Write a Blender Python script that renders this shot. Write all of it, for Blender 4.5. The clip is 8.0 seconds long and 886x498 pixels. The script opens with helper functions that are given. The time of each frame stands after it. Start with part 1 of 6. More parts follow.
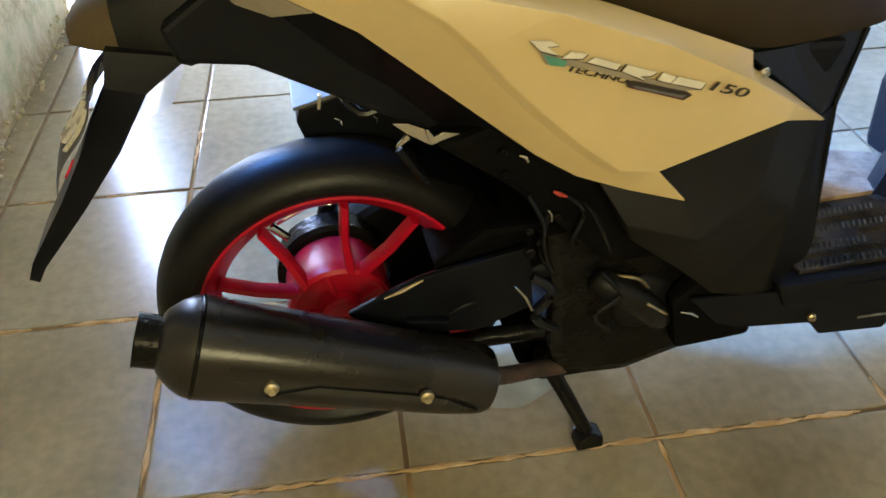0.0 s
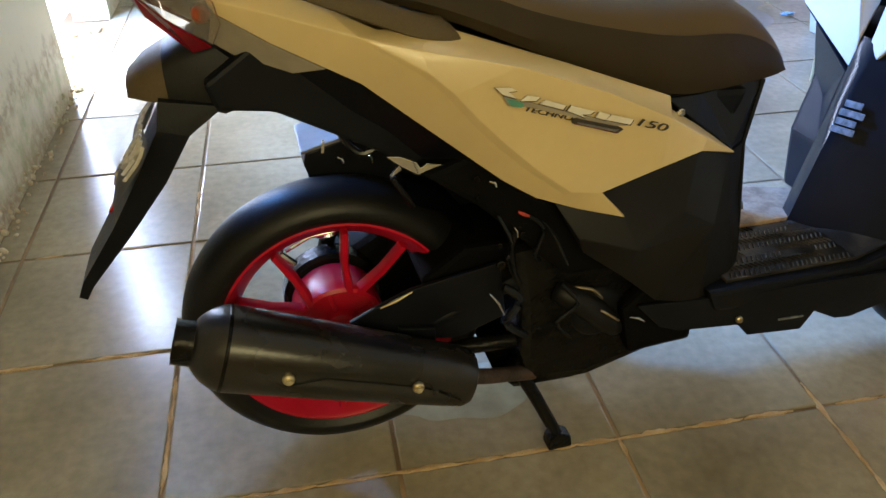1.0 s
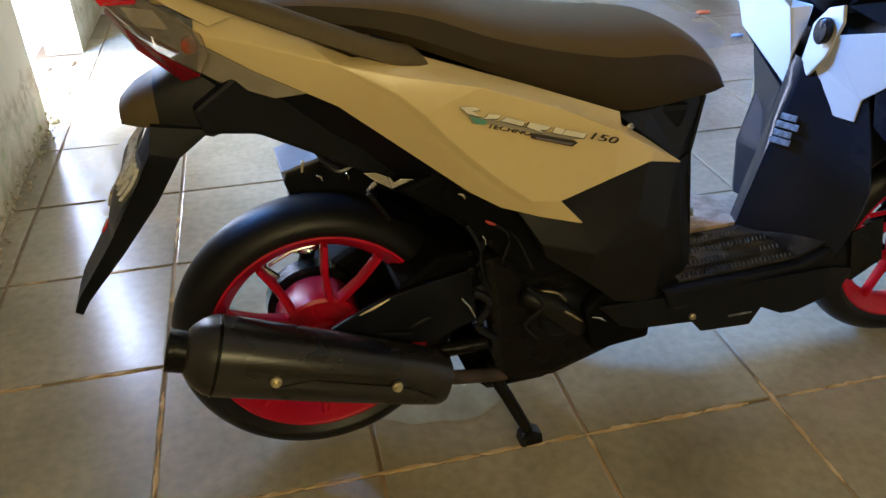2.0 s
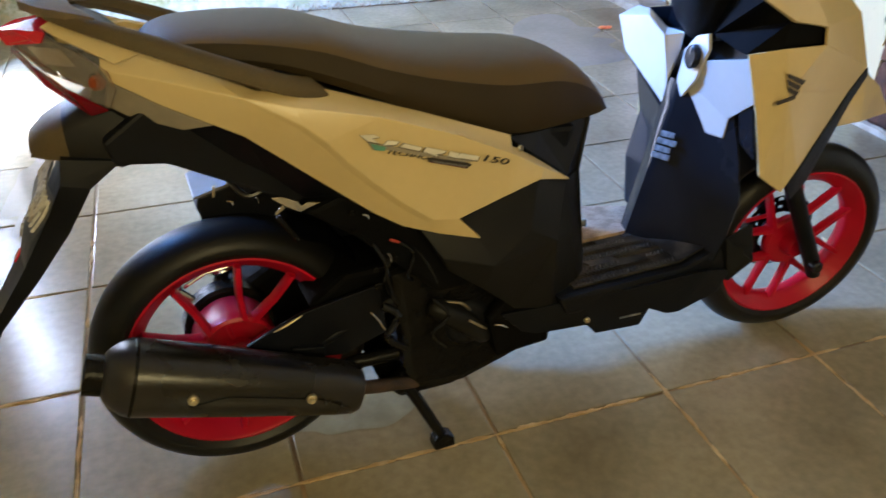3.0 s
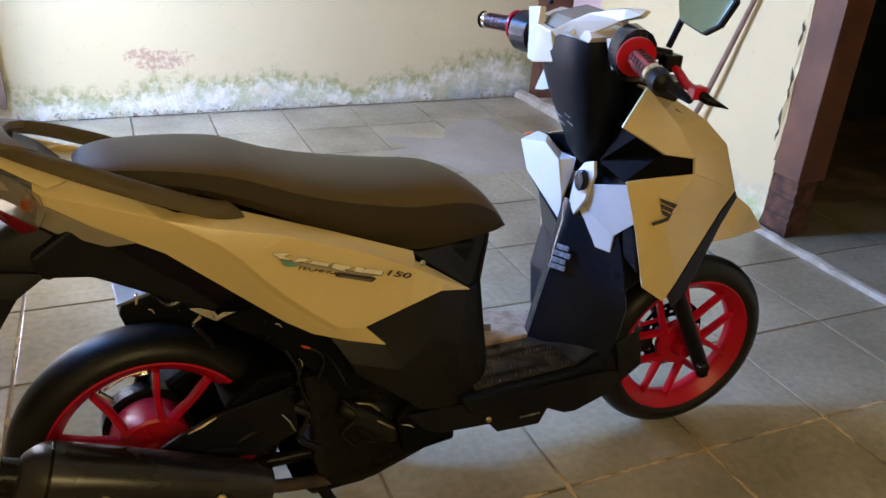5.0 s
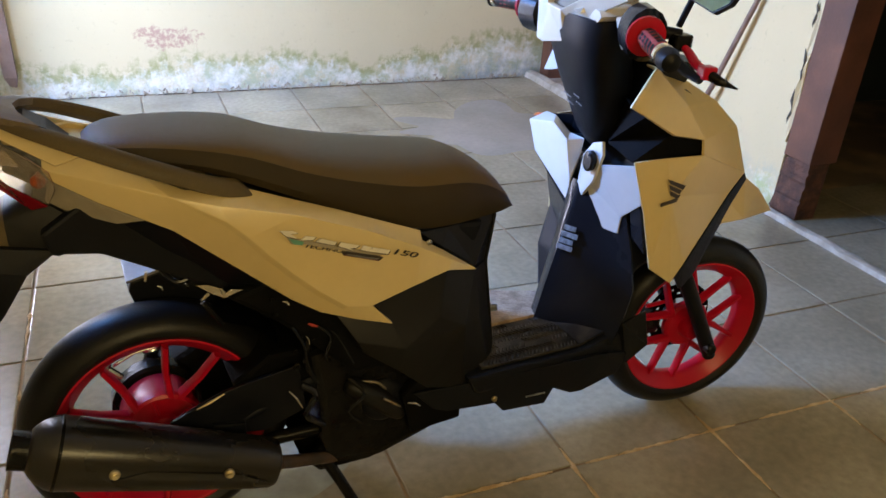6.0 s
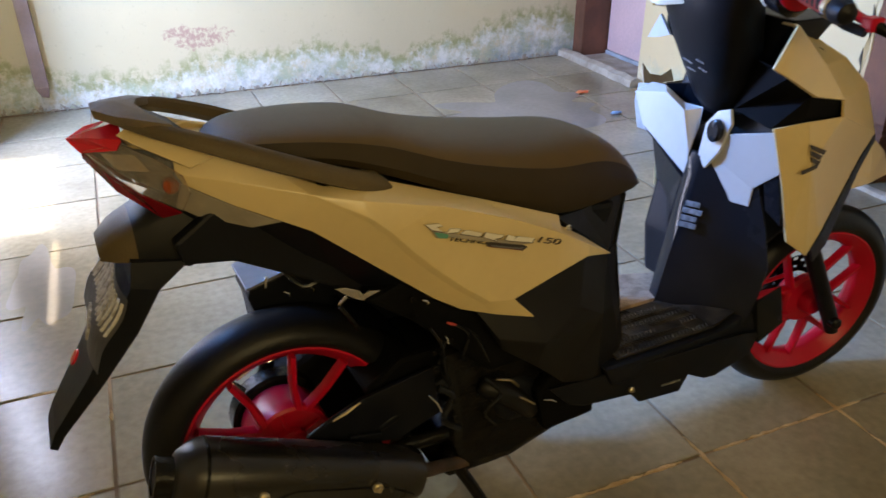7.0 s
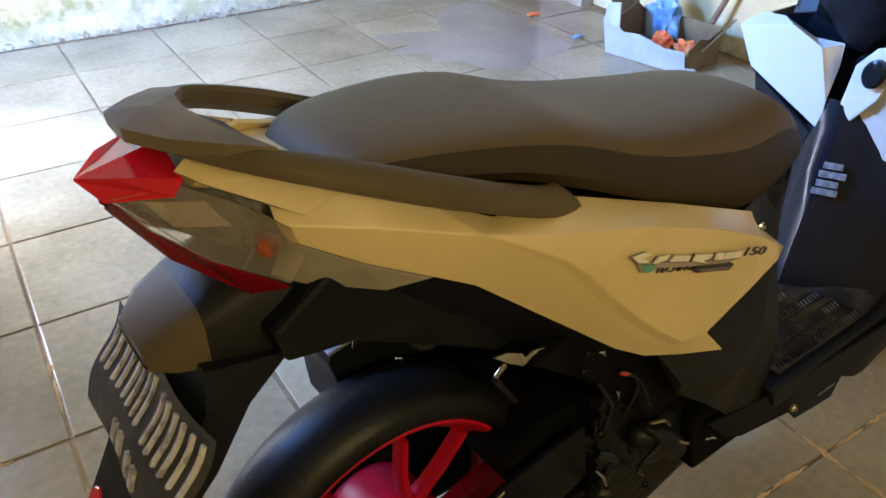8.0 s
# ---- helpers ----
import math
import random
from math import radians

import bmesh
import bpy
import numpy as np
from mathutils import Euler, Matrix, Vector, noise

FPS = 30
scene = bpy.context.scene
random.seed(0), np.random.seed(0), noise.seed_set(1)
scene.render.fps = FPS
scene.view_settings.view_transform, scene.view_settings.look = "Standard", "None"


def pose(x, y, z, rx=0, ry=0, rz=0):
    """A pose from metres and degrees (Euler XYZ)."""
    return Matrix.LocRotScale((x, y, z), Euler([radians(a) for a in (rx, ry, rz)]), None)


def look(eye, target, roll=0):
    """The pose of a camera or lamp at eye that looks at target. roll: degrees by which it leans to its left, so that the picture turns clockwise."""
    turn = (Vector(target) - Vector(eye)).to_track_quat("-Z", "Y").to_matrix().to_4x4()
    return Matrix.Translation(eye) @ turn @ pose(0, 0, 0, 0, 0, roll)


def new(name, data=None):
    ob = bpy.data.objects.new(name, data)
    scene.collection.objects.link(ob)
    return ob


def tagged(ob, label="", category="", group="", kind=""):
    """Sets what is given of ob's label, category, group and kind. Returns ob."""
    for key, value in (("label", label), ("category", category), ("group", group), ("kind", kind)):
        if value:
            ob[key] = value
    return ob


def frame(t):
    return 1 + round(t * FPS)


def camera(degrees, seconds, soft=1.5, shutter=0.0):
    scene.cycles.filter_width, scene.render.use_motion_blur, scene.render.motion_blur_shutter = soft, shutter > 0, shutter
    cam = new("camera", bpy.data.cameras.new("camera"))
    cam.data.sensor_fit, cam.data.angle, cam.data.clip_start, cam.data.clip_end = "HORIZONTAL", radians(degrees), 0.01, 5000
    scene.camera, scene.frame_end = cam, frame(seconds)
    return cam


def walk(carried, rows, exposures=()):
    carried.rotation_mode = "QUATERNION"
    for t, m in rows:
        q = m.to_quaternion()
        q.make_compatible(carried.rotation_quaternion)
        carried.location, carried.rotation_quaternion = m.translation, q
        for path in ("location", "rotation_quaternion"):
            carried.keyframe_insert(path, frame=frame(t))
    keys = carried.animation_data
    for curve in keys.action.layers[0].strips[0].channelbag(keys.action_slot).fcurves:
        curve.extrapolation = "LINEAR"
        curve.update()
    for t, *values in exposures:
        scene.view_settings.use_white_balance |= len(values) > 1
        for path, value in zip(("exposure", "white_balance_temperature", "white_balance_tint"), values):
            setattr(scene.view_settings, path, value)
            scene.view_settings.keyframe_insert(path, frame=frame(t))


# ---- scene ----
cam = camera(59.7, 8.0, shutter=0.25)
PATH = [
    (0, (-0.039, -0.678, 1.027), (0.176, 0.824, -0.275), -0.5),
    (0.5, (-0.047, -0.797, 1.066), (0.226, 0.768, -0.148), 0.6),
    (1, (-0.088, -0.873, 1.077), (0.219, 0.74, -0.065), -0.3),
    (1.5, (-0.111, -0.931, 1.092), (0.236, 0.678, -0.044), -0.0),
    (1.7, (-0.105, -0.947, 1.1), (0.263, 0.675, -0.011), -0.3),
    (2.8, (-0.116, -0.995, 1.13), (0.368, 0.624, 0.059), 0.1),
    (3, (-0.091, -1.025, 1.16), (0.479, 0.566, 0.09), 1.0),
    (3.5, (-0.069, -1.085, 1.222), (0.569, 0.539, 0.244), 1.3),
    (4, (-0.063, -1.109, 1.245), (0.595, 0.534, 0.314), 1.6),
    (4.5, (-0.063, -1.119, 1.257), (0.634, 0.533, 0.371), 2.9),
    (4.7, (-0.062, -1.125, 1.258), (0.667, 0.521, 0.388), 3.4),
    (5.8, (-0.057, -1.132, 1.251), (0.673, 0.503, 0.361), 4.1),
    (6, (-0.057, -1.134, 1.256), (0.649, 0.499, 0.341), 3.7),
    (6.5, (-0.118, -1.082, 1.231), (0.567, 0.533, 0.271), 1.8),
    (7, (-0.233, -0.969, 1.206), (0.454, 0.656, 0.265), 0.0),
    (7.2, (-0.264, -0.877, 1.183), (0.407, 0.739, 0.213), -0.5),
    (7.5, (-0.305, -0.706, 1.169), (0.39, 0.858, 0.132), -0.5),
    (7.8, (-0.339, -0.556, 1.157), (0.464, 0.925, 0.078), -1.1),
    (8, (-0.361, -0.45, 1.134), (0.541, 0.946, 0.022), 0.5),
]
walk(cam, [(t, look(eye, target, roll)) for t, eye, target, roll in PATH],
     [(0.0, 1.44, 5750, 9), (0.5, 1.30, 5950, 11), (1.0, 1.05, 6000, 10), (1.5, 0.82, 6150, 11), (3.0, 0.98, 6250, 12), (3.5, 0.84, 6950, 16), (4.5, 0.64, 7150, 16), (6.0, 0.64, 7100, 16), (6.5, 0.80, 6900, 18), (7.0, 0.55, 6900, 16), (7.5, 0.56, 6800, 15), (8.0, 0.92, 6650, 13)])

# world, sun and daylight
SUN_DIR = Vector((0.225, -0.03, -1.0)).normalized()
world = bpy.data.worlds.new("world")
scene.world = world
world.use_nodes = True
wn = world.node_tree.nodes
sky = wn.new("ShaderNodeTexSky")
sky.sky_type, sky.sun_disc = "NISHITA", False
sky.sun_elevation = math.asin(-SUN_DIR.z)
sky.sun_rotation = math.atan2(-SUN_DIR.x, -SUN_DIR.y)
wn["Background"].inputs["Strength"].default_value = 0.12
world.node_tree.links.new(sky.outputs[0], wn["Background"].inputs["Color"])


def lamp(name, kind, m, energy, colour, **more):
    data = bpy.data.lights.new(name, kind)
    data.energy, data.color = energy, colour
    if kind == "AREA":
        data.shape = "RECTANGLE"
        data.size, data.size_y = more["size"], more["size_y"]
    if kind == "SUN":
        data.angle = radians(0.53)
    ob = new(name, data)
    ob.matrix_world = m
    return ob


lamp("sun", "SUN", look((0, 0, 5), Vector((0, 0, 5)) + SUN_DIR), 5.0, (1.0, 0.95, 0.88))
# daylight entering by the side door
lamp("door_daylight", "AREA", look((-1.22, 2.05, 0.85), (0.6, 1.25, 0.55)), 106, (0.63, 0.71, 0.97), size=1.06, size_y=1.6)
# unseen lamp, added to throw blue light and shadow across the floor
lamp("added_side_beam", "AREA", look((-1.40, 1.68, 2.15), (1.3, 0.25, 0.1)), 205, (0.13, 0.37, 1.0), size=0.55, size_y=0.5)
# unseen warm fill lamp, added to light the near side
lamp("warm_fill", "AREA", look((0.10, -2.90, 1.92), (0.3, 0.1, 0.45)), 20.5, (1.0, 0.82, 0.385), size=1.5, size_y=0.80)


# materials
def material(name, base, rough=0.5, metal=0.0, alt=None, scale=8.0, fine=60.0, bump=0.1, contrast=(0.35, 0.65), coat=0.0, spread=0.06, bump_scale=None, rough_spread=0.12, emission=None, object_random=0.0, spec=0.5, world=False):
    m = bpy.data.materials.new(name)
    m.use_nodes = True
    n, k = m.node_tree.nodes, m.node_tree.links
    p = n["Principled BSDF"]
    p.inputs["Metallic"].default_value = metal
    p.inputs["Specular IOR Level"].default_value = spec
    p.inputs["Coat Weight"].default_value = coat
    p.inputs["Coat Roughness"].default_value = 0.08
    tc = n.new("ShaderNodeTexCoord")
    big, small = n.new("ShaderNodeTexNoise"), n.new("ShaderNodeTexNoise")
    big.inputs["Scale"].default_value, big.inputs["Detail"].default_value = scale, 6
    small.inputs["Scale"].default_value, small.inputs["Detail"].default_value = fine, 4
    where = n.new("ShaderNodeNewGeometry").outputs["Position"] if world else tc.outputs["Object"]
    for t in (big, small):
        k.new(where, t.inputs["Vector"])
    alt = alt or tuple(c * 0.8 for c in base)
    ramp = n.new("ShaderNodeValToRGB")
    ramp.color_ramp.elements[0].position, ramp.color_ramp.elements[1].position = contrast
    ramp.color_ramp.elements[0].color, ramp.color_ramp.elements[1].color = (*base, 1), (*alt, 1)
    k.new(big.outputs["Fac"], ramp.inputs["Fac"])
    grain = n.new("ShaderNodeMapRange")
    grain.inputs["To Min"].default_value, grain.inputs["To Max"].default_value = 1 - spread * 2, 1 + spread * 2
    k.new(small.outputs["Fac"], grain.inputs["Value"])
    mul = n.new("ShaderNodeVectorMath")
    mul.operation = "SCALE"
    k.new(ramp.outputs["Color"], mul.inputs[0])
    k.new(grain.outputs[0], mul.inputs["Scale"])
    colour = mul.outputs[0]
    if object_random:
        info, wide, mul2 = n.new("ShaderNodeObjectInfo"), n.new("ShaderNodeMapRange"), n.new("ShaderNodeVectorMath")
        wide.inputs["To Min"].default_value, wide.inputs["To Max"].default_value = 1 - object_random, 1 + object_random
        mul2.operation = "SCALE"
        k.new(info.outputs["Random"], wide.inputs["Value"])
        k.new(colour, mul2.inputs[0])
        k.new(wide.outputs[0], mul2.inputs["Scale"])
        colour = mul2.outputs[0]
    k.new(colour, p.inputs["Base Color"])
    rr = n.new("ShaderNodeMapRange")
    rr.inputs["To Min"].default_value, rr.inputs["To Max"].default_value = max(rough - rough_spread, 0.02), min(rough + rough_spread, 1)
    k.new(big.outputs["Fac"], rr.inputs["Value"])
    k.new(rr.outputs[0], p.inputs["Roughness"])
    if bump:
        b = n.new("ShaderNodeBump")
        b.inputs["Strength"].default_value, b.inputs["Distance"].default_value = bump, 0.004
        src = small
        if bump_scale:
            src = n.new("ShaderNodeTexNoise")
            src.inputs["Scale"].default_value, src.inputs["Detail"].default_value = bump_scale, 5
            k.new(where, src.inputs["Vector"])
        k.new(src.outputs["Fac"], b.inputs["Height"])
        k.new(b.outputs["Normal"], p.inputs["Normal"])
    return m


def glass(name, colour, rough=0.05, alpha=0.35):
    """A tinted translucent plastic lens."""
    m = bpy.data.materials.new(name)
    m.use_nodes = True
    p = m.node_tree.nodes["Principled BSDF"]
    p.inputs["Base Color"].default_value = (*colour, 1)
    p.inputs["Roughness"].default_value = rough
    p.inputs["Transmission Weight"].default_value = alpha
    p.inputs["IOR"].default_value = 1.46
    return m


def plaster(name, paint, stain, height, ragged, damp, scale=3.0, peel=None):
    """Painted plaster whose foot is stained by rising damp up to a ragged line."""
    m = bpy.data.materials.new(name)
    m.use_nodes = True
    n, k = m.node_tree.nodes, m.node_tree.links
    p = n["Principled BSDF"]
    p.inputs["Roughness"].default_value = 0.75
    tc, sep = n.new("ShaderNodeTexCoord"), n.new("ShaderNodeSeparateXYZ")
    k.new(tc.outputs["Object"], sep.inputs[0])

    def noise_at(s, detail=8, rough=0.6, stretch=None):
        t = n.new("ShaderNodeTexNoise")
        t.inputs["Scale"].default_value, t.inputs["Detail"].default_value, t.inputs["Roughness"].default_value = s, detail, rough
        if stretch:
            mp = n.new("ShaderNodeMapping")
            mp.inputs["Scale"].default_value = stretch
            k.new(tc.outputs["Object"], mp.inputs["Vector"])
            k.new(mp.outputs[0], t.inputs["Vector"])
        else:
            k.new(tc.outputs["Object"], t.inputs["Vector"])
        return t.outputs["Fac"]

    def math_node(op, a, b):
        t = n.new("ShaderNodeMath")
        t.operation = op
        for i, v in enumerate((a, b)):
            if isinstance(v, (int, float)):
                t.inputs[i].default_value = v
            else:
                k.new(v, t.inputs[i])
        return t.outputs[0]

    def ranged(v, lo, hi, a=0.0, b=1.0):
        t = n.new("ShaderNodeMapRange")
        t.inputs["From Min"].default_value, t.inputs["From Max"].default_value = lo, hi
        t.inputs["To Min"].default_value, t.inputs["To Max"].default_value = a, b
        k.new(v, t.inputs["Value"])
        return t.outputs[0]

    def mix(f, a, b):
        t = n.new("ShaderNodeMix")
        t.data_type = "RGBA"
        for s, v in ((0, f), (6, a), (7, b)):
            if isinstance(v, tuple):
                t.inputs[s].default_value = (*v, 1)
            elif isinstance(v, (int, float)):
                t.inputs[s].default_value = v
            else:
                k.new(v, t.inputs[s])
        return t.outputs[2]

    z = sep.outputs["Z"]
    edge = math_node("ADD", z, math_node("MULTIPLY", math_node("SUBTRACT", noise_at(scale, 10, 0.72), 0.5), ragged))
    streak = math_node("MULTIPLY", math_node("SUBTRACT", noise_at(7, 4, 0.6, (3.2, 3.2, 0.5)), 0.5), ragged * 0.5)
    edge = math_node("ADD", edge, streak)
    edge = math_node("ADD", edge, math_node("MULTIPLY", math_node("SUBTRACT", noise_at(1.1, 3, 0.5, (1.0, 1.0, 0.2)), 0.5), ragged * 1.5))
    wash = ranged(noise_at(1.3, 5), 0.3, 0.7)
    col = mix(wash, paint, tuple(c * 0.90 for c in paint))
    col = mix(ranged(noise_at(38, 4), 0.62, 0.72, 0, 0.25), col, tuple(c * 0.6 for c in paint))
    bleach = mix(ranged(noise_at(9, 8, 0.7), 0.42, 0.58), stain[0], stain[1])
    patch = ranged(edge, height, height - 0.05)
    blot = ranged(noise_at(16, 8, 0.75), 0.36, 0.52)
    col = mix(math_node("MULTIPLY", patch, blot), col, bleach)
    line = math_node("MULTIPLY", ranged(edge, height - 0.075, height - 0.02), ranged(edge, height + 0.05, height - 0.005))
    col = mix(math_node("MULTIPLY", line, ranged(noise_at(22, 6, 0.7), 0.42, 0.55, 0, 0.85)), col, stain[2])
    if peel:
        (px, pz, rx, rz), bare = peel
        away = n.new("ShaderNodeVectorMath")
        away.operation = "LENGTH"
        shift = n.new("ShaderNodeMapping")
        shift.inputs["Location"].default_value = (-px / rx, 0.0, -pz / rz)
        shift.inputs["Scale"].default_value = (1 / rx, 0.0, 1 / rz)
        k.new(tc.outputs["Object"], shift.inputs["Vector"])
        k.new(shift.outputs[0], away.inputs[0])
        far = math_node("ADD", away.outputs["Value"], math_node("MULTIPLY", math_node("SUBTRACT", noise_at(13, 8, 0.75), 0.5), 2.6))
        col = mix(math_node("MULTIPLY", ranged(far, 0.85, 0.70), ranged(noise_at(45, 4, 0.6), 0.40, 0.55)), col, bare)
    low = ranged(edge, damp, damp - 0.10)
    col = mix(math_node("MULTIPLY", low, ranged(noise_at(30, 6, 0.7), 0.35, 0.6, 0.15, 0.8)), col, stain[3])
    k.new(col, p.inputs["Base Color"])
    b = n.new("ShaderNodeBump")
    b.inputs["Strength"].default_value, b.inputs["Distance"].default_value = 0.35, 0.006
    rough_h = math_node("ADD", math_node("MULTIPLY", noise_at(55, 5), 0.35), math_node("MULTIPLY", math_node("MULTIPLY", patch, noise_at(24, 8, 0.75)), 1.6))
    k.new(rough_h, b.inputs["Height"])
    k.new(b.outputs["Normal"], p.inputs["Normal"])
    return m


# warm light on the white bodywork is put into this base colour
WHITE = material("white_paint_warm_lit", (0.61, 0.475, 0.235), 0.34, alt=(0.57, 0.44, 0.217), scale=5, coat=0.25, bump=0.02, spread=0.02, rough_spread=0.06)
BLACK = material("matt_black_plastic", (0.0044, 0.0051, 0.0078), 0.42, alt=(0.0064, 0.0073, 0.0105), scale=12, fine=500, bump=0.12, spread=0.1, spec=0.15)
# darkest, dullest of the blacks, for inner engine parts and the cowl scoop
DEEP_BLACK = material("deep_matt_black", (0.0030, 0.0031, 0.0036), 0.7, alt=(0.0045, 0.0044, 0.0046), scale=16, fine=200, bump=0.2, spec=0.05)
# black plastic browned by dust and by warm light put into the colour
DUSTY_LIT_BLACK = material("dusty_lit_black_plastic", (0.076, 0.056, 0.028), 0.50, alt=(0.094, 0.070, 0.036), scale=9, fine=400, bump=0.12, spread=0.1, spec=0.16)
COVER = material("scuffed_black_cover", (0.0058, 0.0058, 0.0064), 0.46, alt=(0.0090, 0.0088, 0.0092), scale=8, fine=300, bump=0.1, spec=0.21)
# same white again, in a cool and a middle tone for daylit parts
SHIELD = material("white_paint_daylit", (0.50, 0.50, 0.485), 0.3, alt=(0.46, 0.46, 0.445), scale=6, bump=0.02, spread=0.02, rough_spread=0.06)
COWLING = material("white_paint_part_daylit", (0.62, 0.56, 0.44), 0.3, alt=(0.57, 0.51, 0.40), scale=6, coat=0.2, bump=0.02, spread=0.02, rough_spread=0.06)
GLOSSY = material("gloss_black_plastic", (0.006, 0.007, 0.010), 0.24, alt=(0.009, 0.010, 0.013), scale=9, fine=300, bump=0.04, spread=0.05, spec=0.26)
RUBBER = material("tyre_rubber", (0.006, 0.0062, 0.007), 0.38, alt=(0.010, 0.0098, 0.0098), scale=7, fine=220, bump=0.15, spec=0.22)
# same plastic paler still: dust plus the glare on the rail plate
DUSTY_LIT_PLATE = material("dusty_lit_plastic", (0.165, 0.125, 0.072), 0.55, alt=(0.115, 0.086, 0.050), scale=11, fine=300, bump=0.1, spread=0.1, spec=0.25)
# one vinyl in two tones: top brown as lit, flanks dark as shaded
SEAT_LIT = material("seat_vinyl_lit", (0.088, 0.060, 0.026), 0.50, alt=(0.106, 0.073, 0.033), scale=4, fine=900, bump=0.25, rough_spread=0.06, spec=0.15)
SEAT_SHADED = material("seat_vinyl_shaded", (0.030, 0.021, 0.0105), 0.52, alt=(0.040, 0.029, 0.0145), scale=5, fine=900, bump=0.25, spec=0.15)
RED_RUBBER = material("red_grip_rubber", (0.42, 0.045, 0.028), 0.6, alt=(0.30, 0.03, 0.02), scale=40, fine=200, bump=0.3)
RED = material("red_enamel", (0.45, 0.004, 0.022), 0.36, alt=(0.38, 0.0035, 0.019), scale=9, coat=0.05, bump=0.02, spread=0.03, spec=0.22)
MUFFLER = material("black_muffler_steel", (0.0075, 0.0072, 0.0072), 0.27, alt=(0.015, 0.013, 0.011), scale=9, fine=160, bump=0.08, spec=0.5)
IRON = material("oily_black_iron", (0.004, 0.004, 0.0045), 0.22, alt=(0.008, 0.0075, 0.007), scale=22, fine=90, bump=0.5, spec=0.14)
CHROME = material("chrome", (0.75, 0.75, 0.74), 0.14, metal=1.0, alt=(0.6, 0.58, 0.54), scale=20, bump=0.03)
BRASS = material("bolt_zinc", (0.62, 0.54, 0.36), 0.35, metal=0.9, alt=(0.4, 0.33, 0.2), scale=60, bump=0.1)
RUST = material("rusty_pipe", (0.07, 0.042, 0.028), 0.6, metal=0.2, alt=(0.035, 0.025, 0.02), scale=25, fine=150, bump=0.4)
LENS_GREY = material("smoky_lens", (0.30, 0.26, 0.20), 0.15, alt=(0.24, 0.21, 0.165), scale=6, coat=0.3, bump=0.0)
GREY = material("grey_plastic", (0.12, 0.12, 0.125), 0.4, alt=(0.16, 0.16, 0.165), scale=14, bump=0.05)
DUSTY = material("dusty_footboard", (0.19, 0.125, 0.075), 0.75, alt=(0.36, 0.255, 0.17), scale=26, fine=160, bump=0.6, contrast=(0.38, 0.62), spread=0.14)
MAT = material("ribbed_rubber_mat", (0.010, 0.009, 0.008), 0.40, alt=(0.05, 0.042, 0.032), scale=26, fine=160, bump=0.2, contrast=(0.45, 0.68), spec=0.3)
SILVER = material("silver_sticker", (0.27, 0.28, 0.30), 0.35, metal=0.3, alt=(0.10, 0.105, 0.11), scale=120, bump=0.05)
PALE = material("pale_silver_foil", (0.72, 0.68, 0.58), 0.3, alt=(0.6, 0.56, 0.47), scale=30, bump=0.03)
GREEN = material("green_foil", (0.10, 0.32, 0.22), 0.35, alt=(0.08, 0.24, 0.19), scale=40, bump=0.03)
INK = material("dark_lettering", (0.03, 0.025, 0.02), 0.4, alt=(0.04, 0.03, 0.025), scale=30, bump=0.02)
MAROON = material("dark_red_foil", (0.12, 0.01, 0.015), 0.35, scale=30, bump=0.02)
LAMP_RED = glass("red_lens", (0.75, 0.01, 0.02), 0.08, 0.25)
LAMP_CLEAR = glass("clear_lens", (0.80, 0.72, 0.62), 0.05, 0.92)
LAMP_DARK = glass("dark_red_lens", (0.20, 0.004, 0.012), 0.1, 0.2)
LAMP_AMBER = glass("amber_reflector", (0.33, 0.065, 0.02), 0.12, 0.2)
# blue of a reflected sky is put into the glass tint
MIRROR = material("mirror_glass", (0.50, 0.80, 0.95), 0.03, metal=1.0, alt=(0.46, 0.76, 0.90), scale=3, bump=0.0, spread=0.0, rough_spread=0.01)
TILE = material("floor_tile", (0.345, 0.298, 0.205), 0.22, alt=(0.20, 0.167, 0.106), scale=2.6, fine=45, bump=0.05, contrast=(0.34, 0.74), spread=0.14, bump_scale=11, rough_spread=0.10, object_random=0.09, spec=0.5, world=True)
GROUT = material("sandy_grout", (0.16, 0.108, 0.060), 0.9, alt=(0.38, 0.25, 0.13), scale=3.4, fine=120, bump=0.5, contrast=(0.46, 0.68), world=True)
SAND = material("ochre_joint_sand", (0.42, 0.265, 0.115), 0.9, alt=(0.60, 0.44, 0.25), scale=18, fine=260, bump=0.7, contrast=(0.40, 0.66), world=True)
CEMENT = material("pale_cement", (0.42, 0.38, 0.31), 0.85, alt=(0.28, 0.24, 0.18), scale=14, fine=90, bump=0.5)
EARTH = material("sunlit_paving", (0.55, 0.53, 0.48), 0.9, alt=(0.45, 0.42, 0.36), scale=3, fine=60, bump=0.4)
WOOD = material("brown_door_frame", (0.165, 0.062, 0.030), 0.55, alt=(0.095, 0.038, 0.02), scale=6, fine=90, bump=0.25)
WORN_WOOD = material("worn_mauve_post", (0.30, 0.22, 0.20), 0.75, alt=(0.20, 0.14, 0.12), scale=7, fine=90, bump=0.3)
PINK = material("pink_door_paint", (0.62, 0.44, 0.43), 0.5, alt=(0.55, 0.40, 0.40), scale=4, bump=0.08)
# one dark tone for all inner room walls
DARKROOM = material("dark_blue_green_wall", (0.05, 0.07, 0.075), 0.8, alt=(0.035, 0.05, 0.05), scale=3, bump=0.1)
CEIL = material("ceiling_paint", (0.7, 0.66, 0.55), 0.8, alt=(0.62, 0.58, 0.48), scale=2, bump=0.1)
ROTTEN = material("rotten_wood", (0.125, 0.049, 0.025), 0.8, alt=(0.045, 0.021, 0.013), scale=22, fine=140, bump=0.7)
